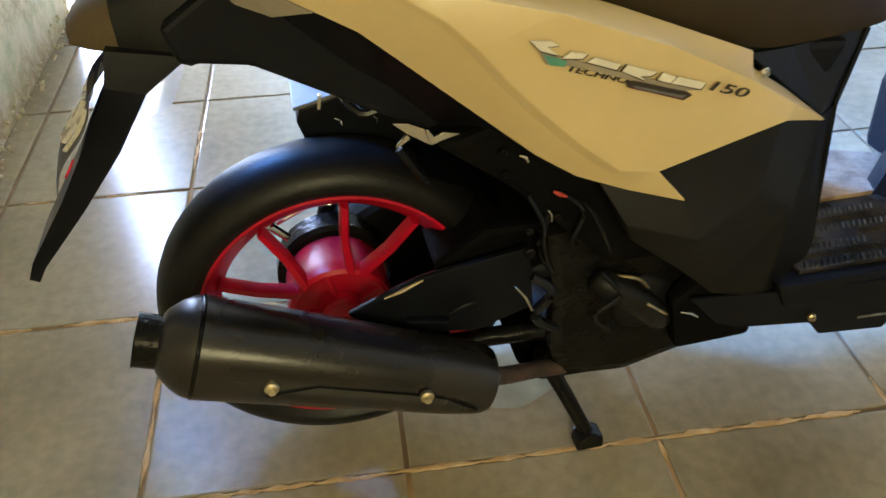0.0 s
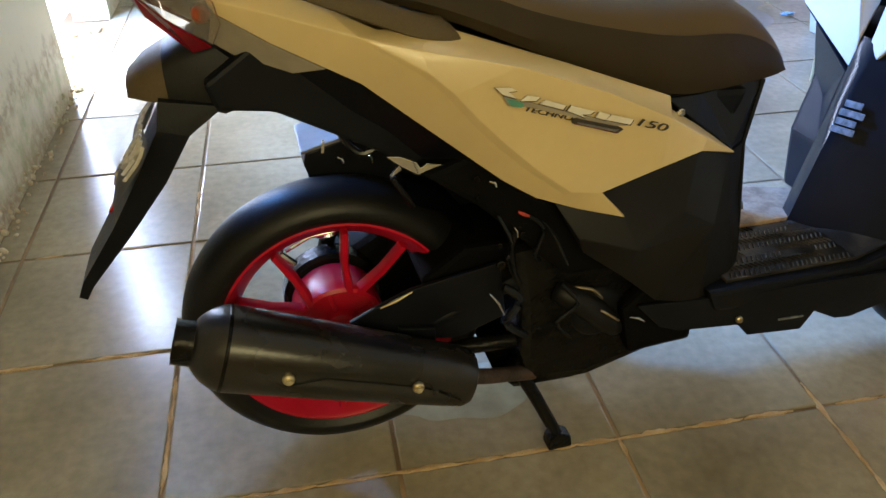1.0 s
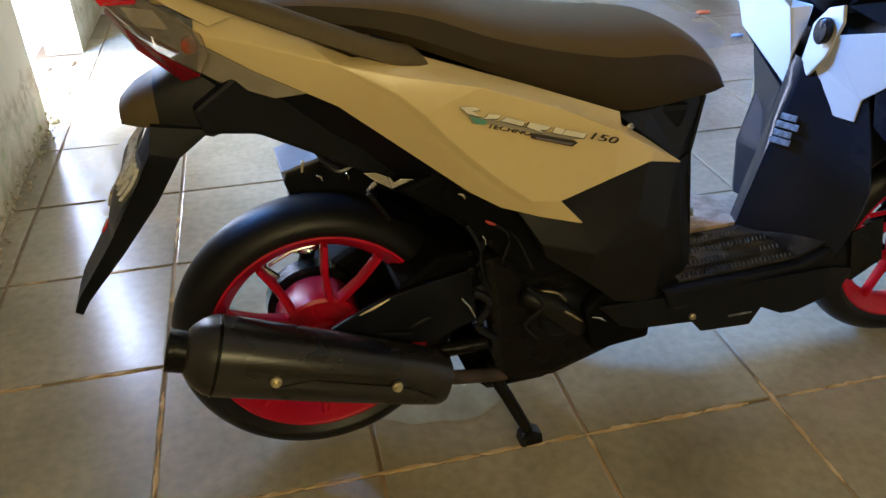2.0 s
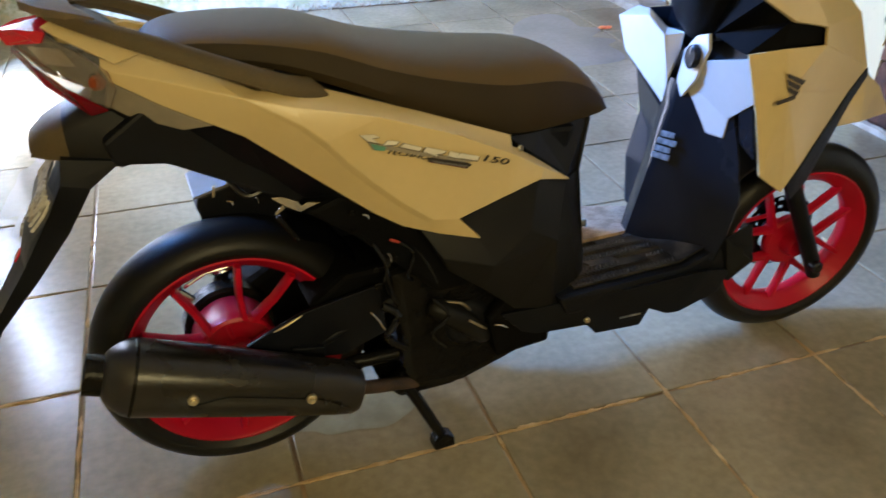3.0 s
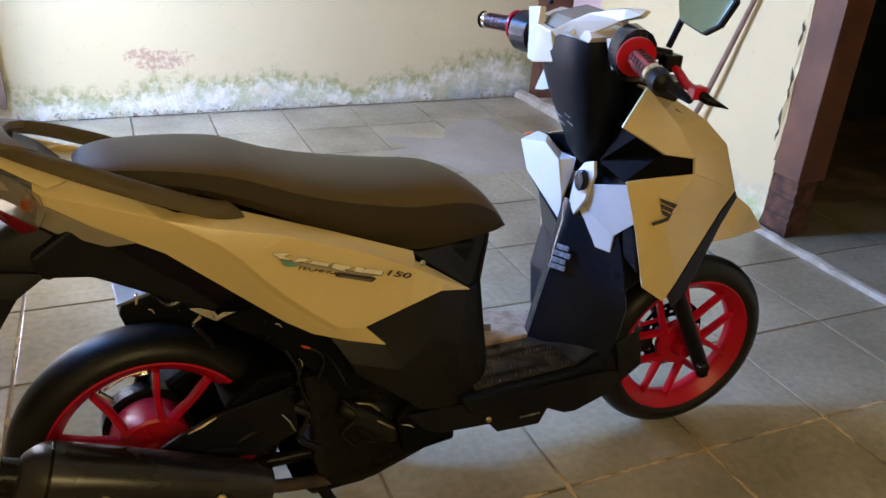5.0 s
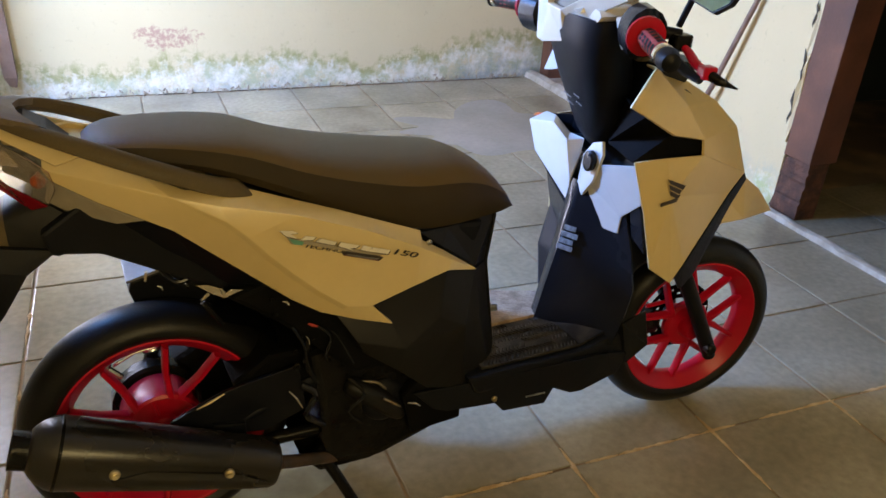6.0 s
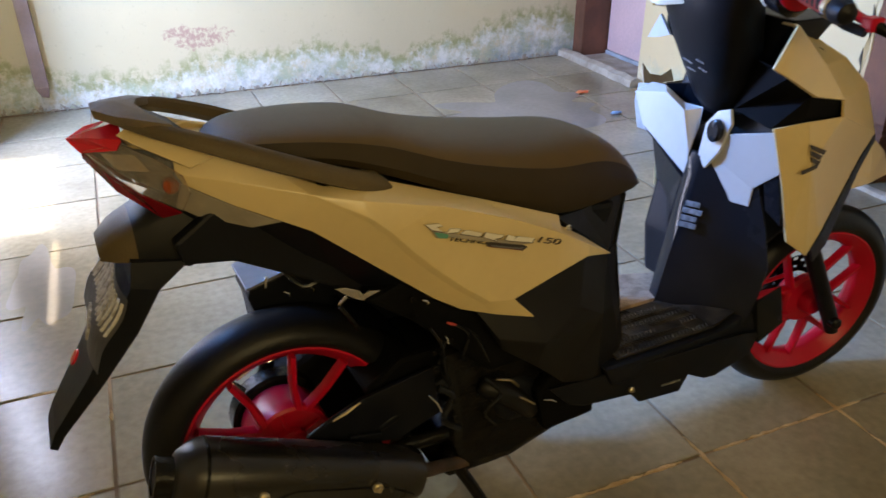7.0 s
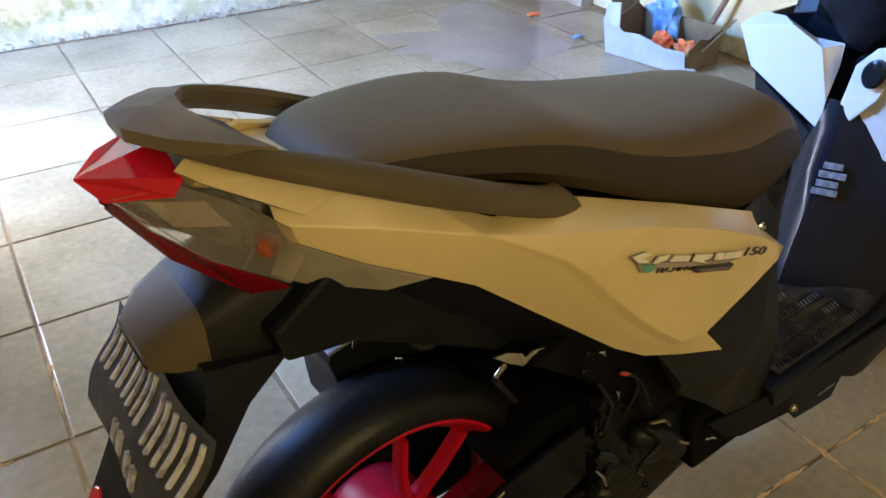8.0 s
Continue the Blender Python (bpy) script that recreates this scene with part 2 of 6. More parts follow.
CARD = material("brown_cardboard", (0.20, 0.15, 0.085), 0.8, alt=(0.15, 0.11, 0.065), scale=10, bump=0.15)
CARD_PALE = material("pale_carton", (0.42, 0.48, 0.53), 0.6, alt=(0.33, 0.39, 0.44), scale=10, bump=0.08)
BLUE_BAG = material("blue_plastic", (0.10, 0.30, 0.62), 0.35, alt=(0.25, 0.45, 0.7), scale=14, bump=0.2)
ORANGE = material("orange_wrapper", (0.75, 0.10, 0.05), 0.4, alt=(0.8, 0.3, 0.1), scale=30, bump=0.1)
PLATE_WHITE = material("worn_white_enamel", (0.50, 0.48, 0.43), 0.3, alt=(0.25, 0.23, 0.2), scale=70, bump=0.05, contrast=(0.5, 0.62))
DAMP = material("damp_tiles", (0.32, 0.285, 0.24), 0.10, alt=(0.26, 0.235, 0.195), scale=3, fine=40, bump=0.03, spec=0.5, world=True)
STICK = material("stick_wood", (0.22, 0.13, 0.09), 0.6, alt=(0.16, 0.09, 0.06), scale=30, bump=0.15)
WALL_BACK = plaster("damp_yellow_plaster", (0.56, 0.485, 0.30), ((0.66, 0.66, 0.60), (0.36, 0.39, 0.25), (0.27, 0.27, 0.11), (0.24, 0.30, 0.33)), 0.17, 0.30, 0.055, 3.0, ((0.17, 0.30, 0.20, 0.068), (0.40, 0.25, 0.18)))
WALL_SIDE = plaster("cream_plaster", (0.655, 0.53, 0.295), ((0.72, 0.70, 0.58), (0.45, 0.48, 0.22), (0.50, 0.46, 0.30), (0.30, 0.28, 0.18)), 0.10, 0.22, 0.03)
WALL_LEFT = plaster("peeling_plaster", (0.74, 0.66, 0.48), ((0.68, 0.61, 0.46), (0.48, 0.48, 0.28), (0.42, 0.33, 0.20), (0.34, 0.23, 0.13)), 0.17, 0.30, 0.085, 4.0)
CRACK = material("crack_shadow", (0.09, 0.075, 0.055), 0.9, scale=40, bump=0.3)
# for the unseen pane added behind the fill lamp
FILL_PANE = material("sky_blocking_pane", (0.55, 0.36, 0.15), 0.4, alt=(0.5, 0.32, 0.13), scale=5, bump=0.1)
# pale base stands in for what the puddle reflects
WET = material("water_with_toned_reflection", (0.38, 0.385, 0.30), 0.05, alt=(0.28, 0.28, 0.22), scale=12, bump=0.02, rough_spread=0.02, spec=1.0)


# mesh helpers
def part(name, bm, mat, parent=None, label="", smooth=False):
    me = bpy.data.meshes.new(name)
    bm.normal_update()
    bm.to_mesh(me)
    bm.free()
    me.materials.append(mat)
    if smooth:
        me.shade_smooth()
        me.set_sharp_from_angle(angle=radians(38))
    ob = new(name, me)
    ob.parent = parent
    if label:
        ob["label"] = label
    return ob


def empty(name, parent=None):
    ob = new(name)
    ob.empty_display_size = 0.05
    ob.parent = parent
    return ob


def box(lo, hi, bevel=0.0, bm=None):
    bm = bm or bmesh.new()
    v = [bm.verts.new((x, y, z)) for x in (lo[0], hi[0]) for y in (lo[1], hi[1]) for z in (lo[2], hi[2])]
    fs = [bm.faces.new([v[i] for i in q]) for q in ((0, 1, 3, 2), (4, 6, 7, 5), (0, 4, 5, 1), (2, 3, 7, 6), (0, 2, 6, 4), (1, 5, 7, 3))]
    if bevel:
        es = list({e for f in fs for e in f.edges})
        bmesh.ops.bevel(bm, geom=es, offset=bevel, segments=2, affect="EDGES", profile=0.6)
    return bm


def skin(pts, faces, thick, side=1, bevel=0.003):
    """A faceted shell: points and faces of its outer skin, made solid inwards."""
    bm = bmesh.new()
    v = [bm.verts.new(p) for p in ((x, y * side, z) for x, y, z in pts)]
    for f in faces:
        bm.faces.new([v[i] for i in (f if side > 0 else f[::-1])])
    bm.normal_update()
    bmesh.ops.solidify(bm, geom=bm.faces[:], thickness=thick)
    if bevel:
        es = [e for e in bm.edges if len(e.link_faces) == 2 and e.calc_face_angle(0) > 0.12]
        bmesh.ops.bevel(bm, geom=es, offset=bevel, segments=2, affect="EDGES", profile=0.7, clamp_overlap=True)
    bmesh.ops.triangulate(bm, faces=[f for f in bm.faces if len(f.verts) > 4])
    bmesh.ops.recalc_face_normals(bm, faces=bm.faces[:])
    return bm


def prism(outline, y0, y1, bevel=0.004, axis="y"):
    """A solid with that outline in x and z (axis y), or in y and z (axis x), between two planes."""
    bm = bmesh.new()
    put = (lambda a, b, c: (a, c, b)) if axis == "y" else (lambda a, b, c: (c, a, b))
    lo, hi = ([bm.verts.new(put(a, b, c)) for a, b in outline] for c in (y0, y1))
    n = len(outline)
    bm.faces.new(lo)
    bm.faces.new(hi[::-1])
    for i in range(n):
        bm.faces.new((lo[i], lo[(i + 1) % n], hi[(i + 1) % n], hi[i]))
    bmesh.ops.recalc_face_normals(bm, faces=bm.faces[:])
    if bevel:
        bmesh.ops.bevel(bm, geom=bm.edges[:], offset=bevel, segments=2, affect="EDGES", profile=0.6, clamp_overlap=True)
    return bm


def loft(rings, caps=True, closed=True, bm=None):
    bm = bm or bmesh.new()
    rows = [[bm.verts.new(p) for p in r] for r in rings]
    n = len(rows[0])
    for a, b in zip(rows, rows[1:]):
        for i in range(n if closed else n - 1):
            bm.faces.new((a[i], a[(i + 1) % n], b[(i + 1) % n], b[i]))
    if caps:
        bm.faces.new(rows[0][::-1])
        bm.faces.new(rows[-1])
    bmesh.ops.recalc_face_normals(bm, faces=bm.faces[:])
    return bm


def tube(path, radius, n=12, flat=1.0, bm=None, up=(0, 0, 1)):
    """A round or flattened bar along a line of points; radius: one number or one for each point."""
    pts = [Vector(p) for p in path]
    rad = radius if isinstance(radius, (list, tuple)) else [radius] * len(pts)
    rings = []
    for i, p in enumerate(pts):
        d = (pts[min(i + 1, len(pts) - 1)] - pts[max(i - 1, 0)]).normalized()
        side = d.cross(Vector(up))
        side = side.normalized() if side.length > 1e-4 else Vector((1, 0, 0))
        top = side.cross(d)
        rings.append([p + side * (math.cos(a) * rad[i]) + top * (math.sin(a) * rad[i] * flat) for a in (2 * math.pi * k / n for k in range(n))])
    return loft(rings, bm=bm)


def lathe(profile, centre=(0, 0, 0), n=64, bm=None, closed=True):
    """Turned about the y axis: profile of (radius, y)."""
    bm = bm or bmesh.new()
    cx, cy, cz = centre
    rings = [[(cx + r * math.cos(a), cy + y, cz + r * math.sin(a)) for r, y in profile] for a in (2 * math.pi * k / n for k in range(n))]
    rows = [[bm.verts.new(p) for p in r] for r in rings]
    m = len(profile)
    for i in range(n):
        a, b = rows[i], rows[(i + 1) % n]
        for j in range(m if closed else m - 1):
            bm.faces.new((a[j], a[(j + 1) % m], b[(j + 1) % m], b[j]))
    bmesh.ops.remove_doubles(bm, verts=bm.verts[:], dist=1e-6)
    bmesh.ops.recalc_face_normals(bm, faces=bm.faces[:])
    return bm


def disc(centre, radius, half, n=28, bm=None, bevel=0.0):
    b = min(bevel, half * 0.9)
    pr = [(1e-5, -half), (radius - b, -half), (radius, -half + b), (radius, half - b), (radius - b, half), (1e-5, half)]
    return lathe(pr, centre, n, bm, closed=False)


def bolt(name, at, r, parent, mat, m=None):
    bm = disc((0, 0, 0), r, r * 0.55, 12, bevel=r * 0.25)
    disc((0, -r * 0.7, 0), r * 0.55, r * 0.3, 6, bm)
    bm.transform(Matrix.Translation(at) @ (m or Matrix.Identity(4)))
    return part(name, bm, mat, parent, smooth=True)


def smooth_path(pts, per=5):
    """Catmull-Rom points through those given."""
    p = [Vector(q) for q in pts]
    out = []
    for i in range(len(p) - 1):
        a, b, c, d = p[max(i - 1, 0)], p[i], p[i + 1], p[min(i + 2, len(p) - 1)]
        for s in (j / per for j in range(per)):
            out.append(0.5 * (2 * b + (c - a) * s + (2 * a - 5 * b + 4 * c - d) * s * s + (3 * b - a - 3 * c + d) * s ** 3))
    return out + [p[-1]]


def interp(x, table):
    return float(np.interp(x, [t[0] for t in table], [t[1] for t in table]))


def lettering(name, text, size, m, mat, parent, depth=0.0012, shear=0.0, wide=1.0):
    cu = bpy.data.curves.new(name, "FONT")
    cu.body, cu.size, cu.extrude, cu.shear = text, size, depth, shear
    tmp = new(name, cu)
    bpy.context.view_layer.update()
    me = bpy.data.meshes.new_from_object(tmp.evaluated_get(bpy.context.evaluated_depsgraph_get()))
    bpy.data.objects.remove(tmp)
    me.transform(m @ Matrix.Diagonal((wide, 1, 1, 1)))
    me.materials.clear()
    me.materials.append(mat)
    ob = new(name, me)
    ob.parent = parent
    return ob


# the room
X0, X1, Y0, Y1, HIGH = -0.87, 2.40, -3.0, 3.22, 2.75


def structure(name, bm, mat, label, category, smooth=False):
    return tagged(part(name, bm, mat, None, label, smooth), label, category, kind="structure")


def wall(name, boxes, mat, label):
    bm = bmesh.new()
    for lo, hi in boxes:
        box(lo, hi, bm=bm)
    return structure(name, bm, mat, label, "wall")


wall("wall_back", [((X0 - 0.15, Y1, 0), (X1 + 0.9, Y1 + 0.15, HIGH))], WALL_BACK, "pale yellow plaster wall with mossy damp stained foot")
# gap at y 1.17-1.73 is unseen, added for the blue side lamp
wall("wall_left", [((X0 - 0.15, Y0, 0), (X0, 1.17, HIGH)), ((X0 - 0.15, 1.17, 0), (X0, 1.73, 1.42)), ((X0 - 0.15, 1.17, 2.2), (X0, 1.73, HIGH)), ((X0 - 0.15, 1.73, 0), (X0, 1.81, HIGH)), ((X0 - 0.15, 2.62, 0), (X0, Y1, HIGH)), ((X0 - 0.15, 1.81, 2.1), (X0, 2.62, HIGH))], WALL_LEFT, "beige plaster wall with peeling mossy foot and open doorway")
wall("wall_right", [((X1, 1.10, 0), (X1 + 0.12, 2.50, HIGH)), ((X1, 2.50, 2.05), (X1 + 0.12, Y1, HIGH)), ((X1, -0.05, 2.05), (X1 + 0.12, 1.10, HIGH)), ((X1, Y0, 0), (X1 + 0.12, -0.05, HIGH))], WALL_SIDE, "cream plaster wall with cracked edge at door frame")
# its high opening is unseen, added to hold the warm fill lamp
wall("wall_front", [((X0 - 0.15, Y0 - 0.12, 0), (X1 + 0.12, Y0, 1.47)), ((X0 - 0.15, Y0 - 0.12, 2.34), (X1 + 0.12, Y0, HIGH)), ((X0 - 0.15, Y0 - 0.12, 1.47), (-0.70, Y0, 2.34)), ((0.90, Y0 - 0.12, 1.47), (X1 + 0.12, Y0, 2.34))], WALL_SIDE, "cream plaster wall with an unseen opening added for the fill lamp")
# unseen pane, added to keep blue sky light out of the room
fill_opening = tagged(empty("fill_opening"), "unseen amber pane added to block the sky behind the fill lamp", "window", kind="structure")
part("pane", box((-0.70, Y0 - 0.09, 1.47), (0.90, Y0 - 0.08, 2.34)), FILL_PANE, fill_opening)
structure("ceiling", box((X0 - 0.15, Y0 - 0.12, HIGH), (X1 + 0.9, Y1 + 0.15, HIGH + 0.12)), CEIL, "plain painted ceiling", "ceiling")
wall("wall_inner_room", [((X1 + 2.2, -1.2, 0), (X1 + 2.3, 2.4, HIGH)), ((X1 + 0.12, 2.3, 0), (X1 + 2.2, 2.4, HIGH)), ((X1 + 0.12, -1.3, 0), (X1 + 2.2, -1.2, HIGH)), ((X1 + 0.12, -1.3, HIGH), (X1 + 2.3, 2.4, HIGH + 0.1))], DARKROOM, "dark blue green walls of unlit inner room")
wall("wall_passage", [((X1 + 0.8, 2.42, 0), (X1 + 0.9, Y1, HIGH))], WALL_SIDE, "cream wall closing narrow side passage")

# ground outside and the tiled floor
structure("ground", box((-40, -40, -0.3), (40, 40, -0.035)), EARTH, "bright sunlit paved ground outside the doorway", "ground")
floor = structure("floor", box((X0 - 0.2, Y0 - 0.1, -0.034), (X1 + 2.3, Y1 + 0.1, -0.004)), GROUT, "floor of beige ceramic tiles with sandy brown joints", "floor")


def bump_strip(name, x0, x1, y0, y1, high, mat, label, category, seed):
    """A hand-laid cement strip with wavy edges and crown."""
    rnd = random.Random(seed)
    n = max(int((y1 - y0) / 0.05), 4)
    rings = []
    for i in range(n + 1):
        y = y0 + (y1 - y0) * i / n
        a, b, h = x0 + rnd.uniform(-0.006, 0.006), x1 + rnd.uniform(-0.006, 0.006), high + rnd.uniform(-0.004, 0.004)
        rings.append([(a, y, -0.006), (a + 0.004, y, h * 0.75), ((a + b) / 2, y, h), (b - 0.004, y, h * 0.75), (b, y, -0.006)])
    return structure(name, loft(rings), mat, label, category, True)


bump_strip("threshold_1", X1 - 0.075, X1 - 0.03, -0.6, 1.12, 0.022, CEMENT, "pale cement strip along the inner doorway", "threshold", 3)
bump_strip("threshold_2", X1 - 0.085, X1 - 0.01, 2.44, Y1 - 0.01, 0.05, CEMENT, "worn cement kerb before the pink door", "threshold", 4)

# inner doorway frame
frame_1 = tagged(empty("door_1"), "dark brown wooden door frame with rotted foot", "door frame", kind="structure")
for nm, lo, hi in (("jamb", (X1 - 0.012, 0.955, 0.24), (X1 + 0.13, 1.095, 2.05)), ("jamb", (X1 - 0.012, -0.05, 0.0), (X1 + 0.13, 0.06, 2.05)), ("lintel", (X1 - 0.012, 0.06, 1.95), (X1 + 0.13, 0.955, 2.05))):
    part(nm, box(lo, hi, 0.006), WOOD, frame_1)


def ragged_column(x0, x1, y0, y1, z0, z1, rough, seed):
    rnd = random.Random(seed)
    rings = []
    n = 17
    for i in range(n):
        z = z0 + (z1 - z0) * i / (n - 1)
        j = lambda: rnd.uniform(-rough, rough)
        rings.append([(x0 + j(), y0 + j(), z), (x1, y0 + j(), z), (x1, y1 + j(), z), ((x0 + x1) / 2, y1 + j(), z), (x0 + j(), y1 + j(), z), (x0 + j(), (y0 + y1) / 2, z)])
    return loft(rings)


rnd = random.Random(5)
rings = []
for i in range(25):
    e = i / 24
    z = 0.30 * e
    reach = 1.118 - 0.030 * e - (0.016 if i > 18 else 0.0) + rnd.uniform(-0.006, 0.006)
    face = X1 - 0.001 + rnd.uniform(-0.0025, 0.0025)
    rings.append([(face, 0.961 + rnd.uniform(-0.003, 0.003), z), (X1 + 0.10, 0.961, z), (X1 + 0.10, reach, z), (face + 0.006, reach, z), (face - 0.002, reach - 0.03 + rnd.uniform(-0.006, 0.006), z), (face - 0.004, 1.03 + rnd.uniform(-0.008, 0.008), z)])
part("rotted_foot", loft(rings), ROTTEN, frame_1, "splintered dark rotted wood")
part("cracked_render", ragged_column(X1 - 0.008, X1 + 0.05, 1.093, 1.125, 0.29, 2.0, 0.010, 8), WALL_SIDE, frame_1, "crumbling grey render edge")
for z0, z1, y0, seed in ((0.36, 0.50, 1.120, 2), (0.53, 0.66, 1.118, 4), (0.74, 0.84, 1.122, 6)):
    rnd = random.Random(seed)
    line = [(X1 - 0.0085, y0 + 0.05 * (z1 - z0) * i / 6 + rnd.uniform(-0.006, 0.006), z0 + (z1 - z0) * i / 6) for i in range(7)]
    part("crack", tube(line, [0.001, 0.004, 0.005, 0.003, 0.006, 0.004, 0.001], 6), CRACK, frame_1, "dark open crack")

# pink door, set back behind the kerb
door_2 = tagged(empty("door_2"), "closed pink painted door in dark frame", "door", kind="structure")
part("door_leaf", box((X1 + 0.20, 2.40, 0.035), (X1 + 0.24, 3.10, 2.02), 0.004), PINK, door_2)
part("edge_trim", box((X1 + 0.19, 2.40, 0.012), (X1 + 0.235, 3.10, 0.033), 0.002), CARD_PALE, door_2, "pale metal bottom edge")
part("jamb", box((X1 + 0.02, 3.11, 0.0), (X1 + 0.25, 3.215, 2.05), 0.006), WOOD, door_2)
part("jamb", box((X1 + 0.121, 2.42, 0.0), (X1 + 0.25, 2.50, 2.05), 0.006), CEIL, door_2)
structure("step_slab", box((X1 - 0.01, 2.50, -0.004), (X1 + 0.75, 3.11, 0.012), 0.003), CEMENT, "dusty cement slab before the pink door", "step")

# wooden post fixed to the back wall
post = tagged(part("post", loft([[(-0.605, Y1 - 0.035, 0.085), (-0.575, Y1 - 0.03, 0.075), (-0.575, Y1 - 0.001, 0.075), (-0.605, Y1 - 0.001, 0.085)]] + [[(-0.625 - 0.02 * s, Y1 - 0.045, 0.13 + 2.3 * s), (-0.565 - 0.02 * s, Y1 - 0.045, 0.13 + 2.3 * s), (-0.565 - 0.02 * s, Y1 - 0.001, 0.13 + 2.3 * s), (-0.625 - 0.02 * s, Y1 - 0.001, 0.13 + 2.3 * s)] for s in (0, 0.1, 0.25, 0.5, 1)]), WORN_WOOD), "weathered mauve wooden post on the damp wall", "post", kind="structure")

# crumbling plaster along the foot of the left wall
def crumble(seed=11):
    rnd = random.Random(seed)
    bm = bmesh.new()
    for i in range(300):
        y = rnd.uniform(-0.5, 1.80)
        z = abs(rnd.gauss(0, 0.028))
        r = rnd.uniform(0.002, 0.008)
        m = Matrix.Translation((X0 + rnd.uniform(0.0, 0.035) * (1 if z < 0.02 else 0.15), y, z + r * 0.3)) @ Euler((rnd.random() * 3, rnd.random() * 3, 0)).to_matrix().to_4x4() @ Matrix.Diagonal((r, r * 1.4, r * 0.7, 1))
        bmesh.ops.create_icosphere(bm, subdivisions=1, radius=1.0, matrix=m)
    for i in range(24):
        r = rnd.uniform(0.006, 0.016)
        m = Matrix.Translation((X0 + rnd.uniform(-0.13, 0.03), rnd.uniform(1.82, 2.6), r * 0.35)) @ Euler((rnd.random() * 3, rnd.random() * 3, 0)).to_matrix().to_4x4() @ Matrix.Diagonal((r, r * 1.3, r * 0.8, 1))
        bmesh.ops.create_icosphere(bm, subdivisions=1, radius=1.0, matrix=m)
    return bm


tagged(part("plaster_crumbs", crumble(), WALL_LEFT), "crumbled plaster flakes along the wall foot", "plaster crumbs", kind="stuff")

def chips(seed=23):
    rnd = random.Random(seed)
    bm = bmesh.new()
    for i in range(260):
        x = rnd.uniform(-0.8, 2.3)
        r = rnd.uniform(0.003, 0.010)
        up = abs(rnd.gauss(0, 0.012))
        m = Matrix.Translation((x, Y1 - 0.002 - rnd.random() * 0.02 * (up < 0.006), up + r * 0.3)) @ Euler((rnd.random() * 3, rnd.random() * 3, 0)).to_matrix().to_4x4() @ Matrix.Diagonal((r * 1.6, r * 0.6, r * 0.6, 1))
        bmesh.ops.create_icosphere(bm, subdivisions=1, radius=1.0, matrix=m)
    return bm


tagged(part("whitewash_chips", chips(), CEMENT), "pale whitewash chips along the damp wall foot", "plaster chips", kind="stuff")

# oily puddle beneath the scooter; its pale colour stands in for a bright reflection
def puddle(cx, cy, rx, ry, seed, z=0.0016, ragged=0.10):
    rnd = random.Random(seed)
    bm = bmesh.new()
    ph = [rnd.uniform(0, 6.28) for _ in range(9)]
    ring = []
    for i in range(96):
        a = 2 * math.pi * i / 96
        w = 1 + sum(ragged / (j + 1) ** 0.6 * math.sin((j + 2) * a + ph[j]) for j in range(9))
        ring.append(bm.verts.new((cx + rx * w * math.cos(a), cy + ry * w * math.sin(a), z)))
    bm.faces.new(ring)
    return bm


tagged(part("puddle", puddle(0.165, 0.165, 0.155, 0.066, 2), WET), "thin water puddle, its bright reflection put into the colour", "puddle", kind="stuff")

tagged(part("damp_patch", puddle(-0.57, 1.36, 0.085, 0.24, 9, 0.0014, 0.16), DAMP), "shiny damp patch on the tiles beside the wall", "damp patch", kind="stuff")
tagged(part("damp_patch", puddle(1.62, 2.32, 0.44, 0.30, 6, 0.0014, 0.22), DAMP), "wide damp patch drying on the tiles", "damp patch", kind="stuff")


# sand and crumbled cement lying in the tile joints
def joint_sand(seed=31):
    rnd = random.Random(seed)
    bm = bmesh.new()
    runs = [("x", 0.0, -0.85, 2.3, 0.9), ("x", -0.4, -0.85, 2.0, 0.5), ("x", 0.4, -0.85, 0.2, 0.4), ("x", 0.8, -0.85, -0.2, 0.3), ("y", 0.8, -0.9, 0.45, 0.6), ("y", 0.4, -0.9, 0.10, 0.4), ("y", -0.4, -0.9, 1.1, 0.5), ("y", 0.0, -0.9, 0.0, 0.5), ("y", 1.2, -0.9, 0.1, 0.5), ("y", 1.6, -0.9, 0.5, 0.4)]
    for axis, at, a, b, fill in runs:
        p = a
        while p < b:
            n = rnd.uniform(0.03, 0.16)
            if rnd.random() < fill:
                steps = max(int(n / 0.012), 3)
                rings = []
                for i in range(steps + 1):
                    u = p + n * i / steps
                    thin = min(1, 3 * i / steps, 3 * (steps - i) / steps) + 0.08
                    c = at + rnd.uniform(-0.0018, 0.0018)
                    w, h = rnd.uniform(0.003, 0.0075) * thin, rnd.uniform(0.0004, 0.0022) * thin
                    q = [(c - w, -0.003), (c - w * 0.6, h * 0.7), (c, h), (c + w * 0.6, h * 0.7), (c + w, -0.003)]
                    rings.append([(u, v, z) if axis == "x" else (v, u, z) for v, z in q])
                rows = [[bm.verts.new(v) for v in r] for r in rings]
                for r0, r1 in zip(rows, rows[1:]):
                    for k in range(4):
                        bm.faces.new((r0[k], r0[k + 1], r1[k + 1], r1[k]))
            p += n
    bmesh.ops.recalc_face_normals(bm, faces=bm.faces[:])
    return bm


tagged(part("joint_sand", joint_sand(), SAND), "ochre sand and crumbled cement in the tile joints", "joint sand", kind="stuff")


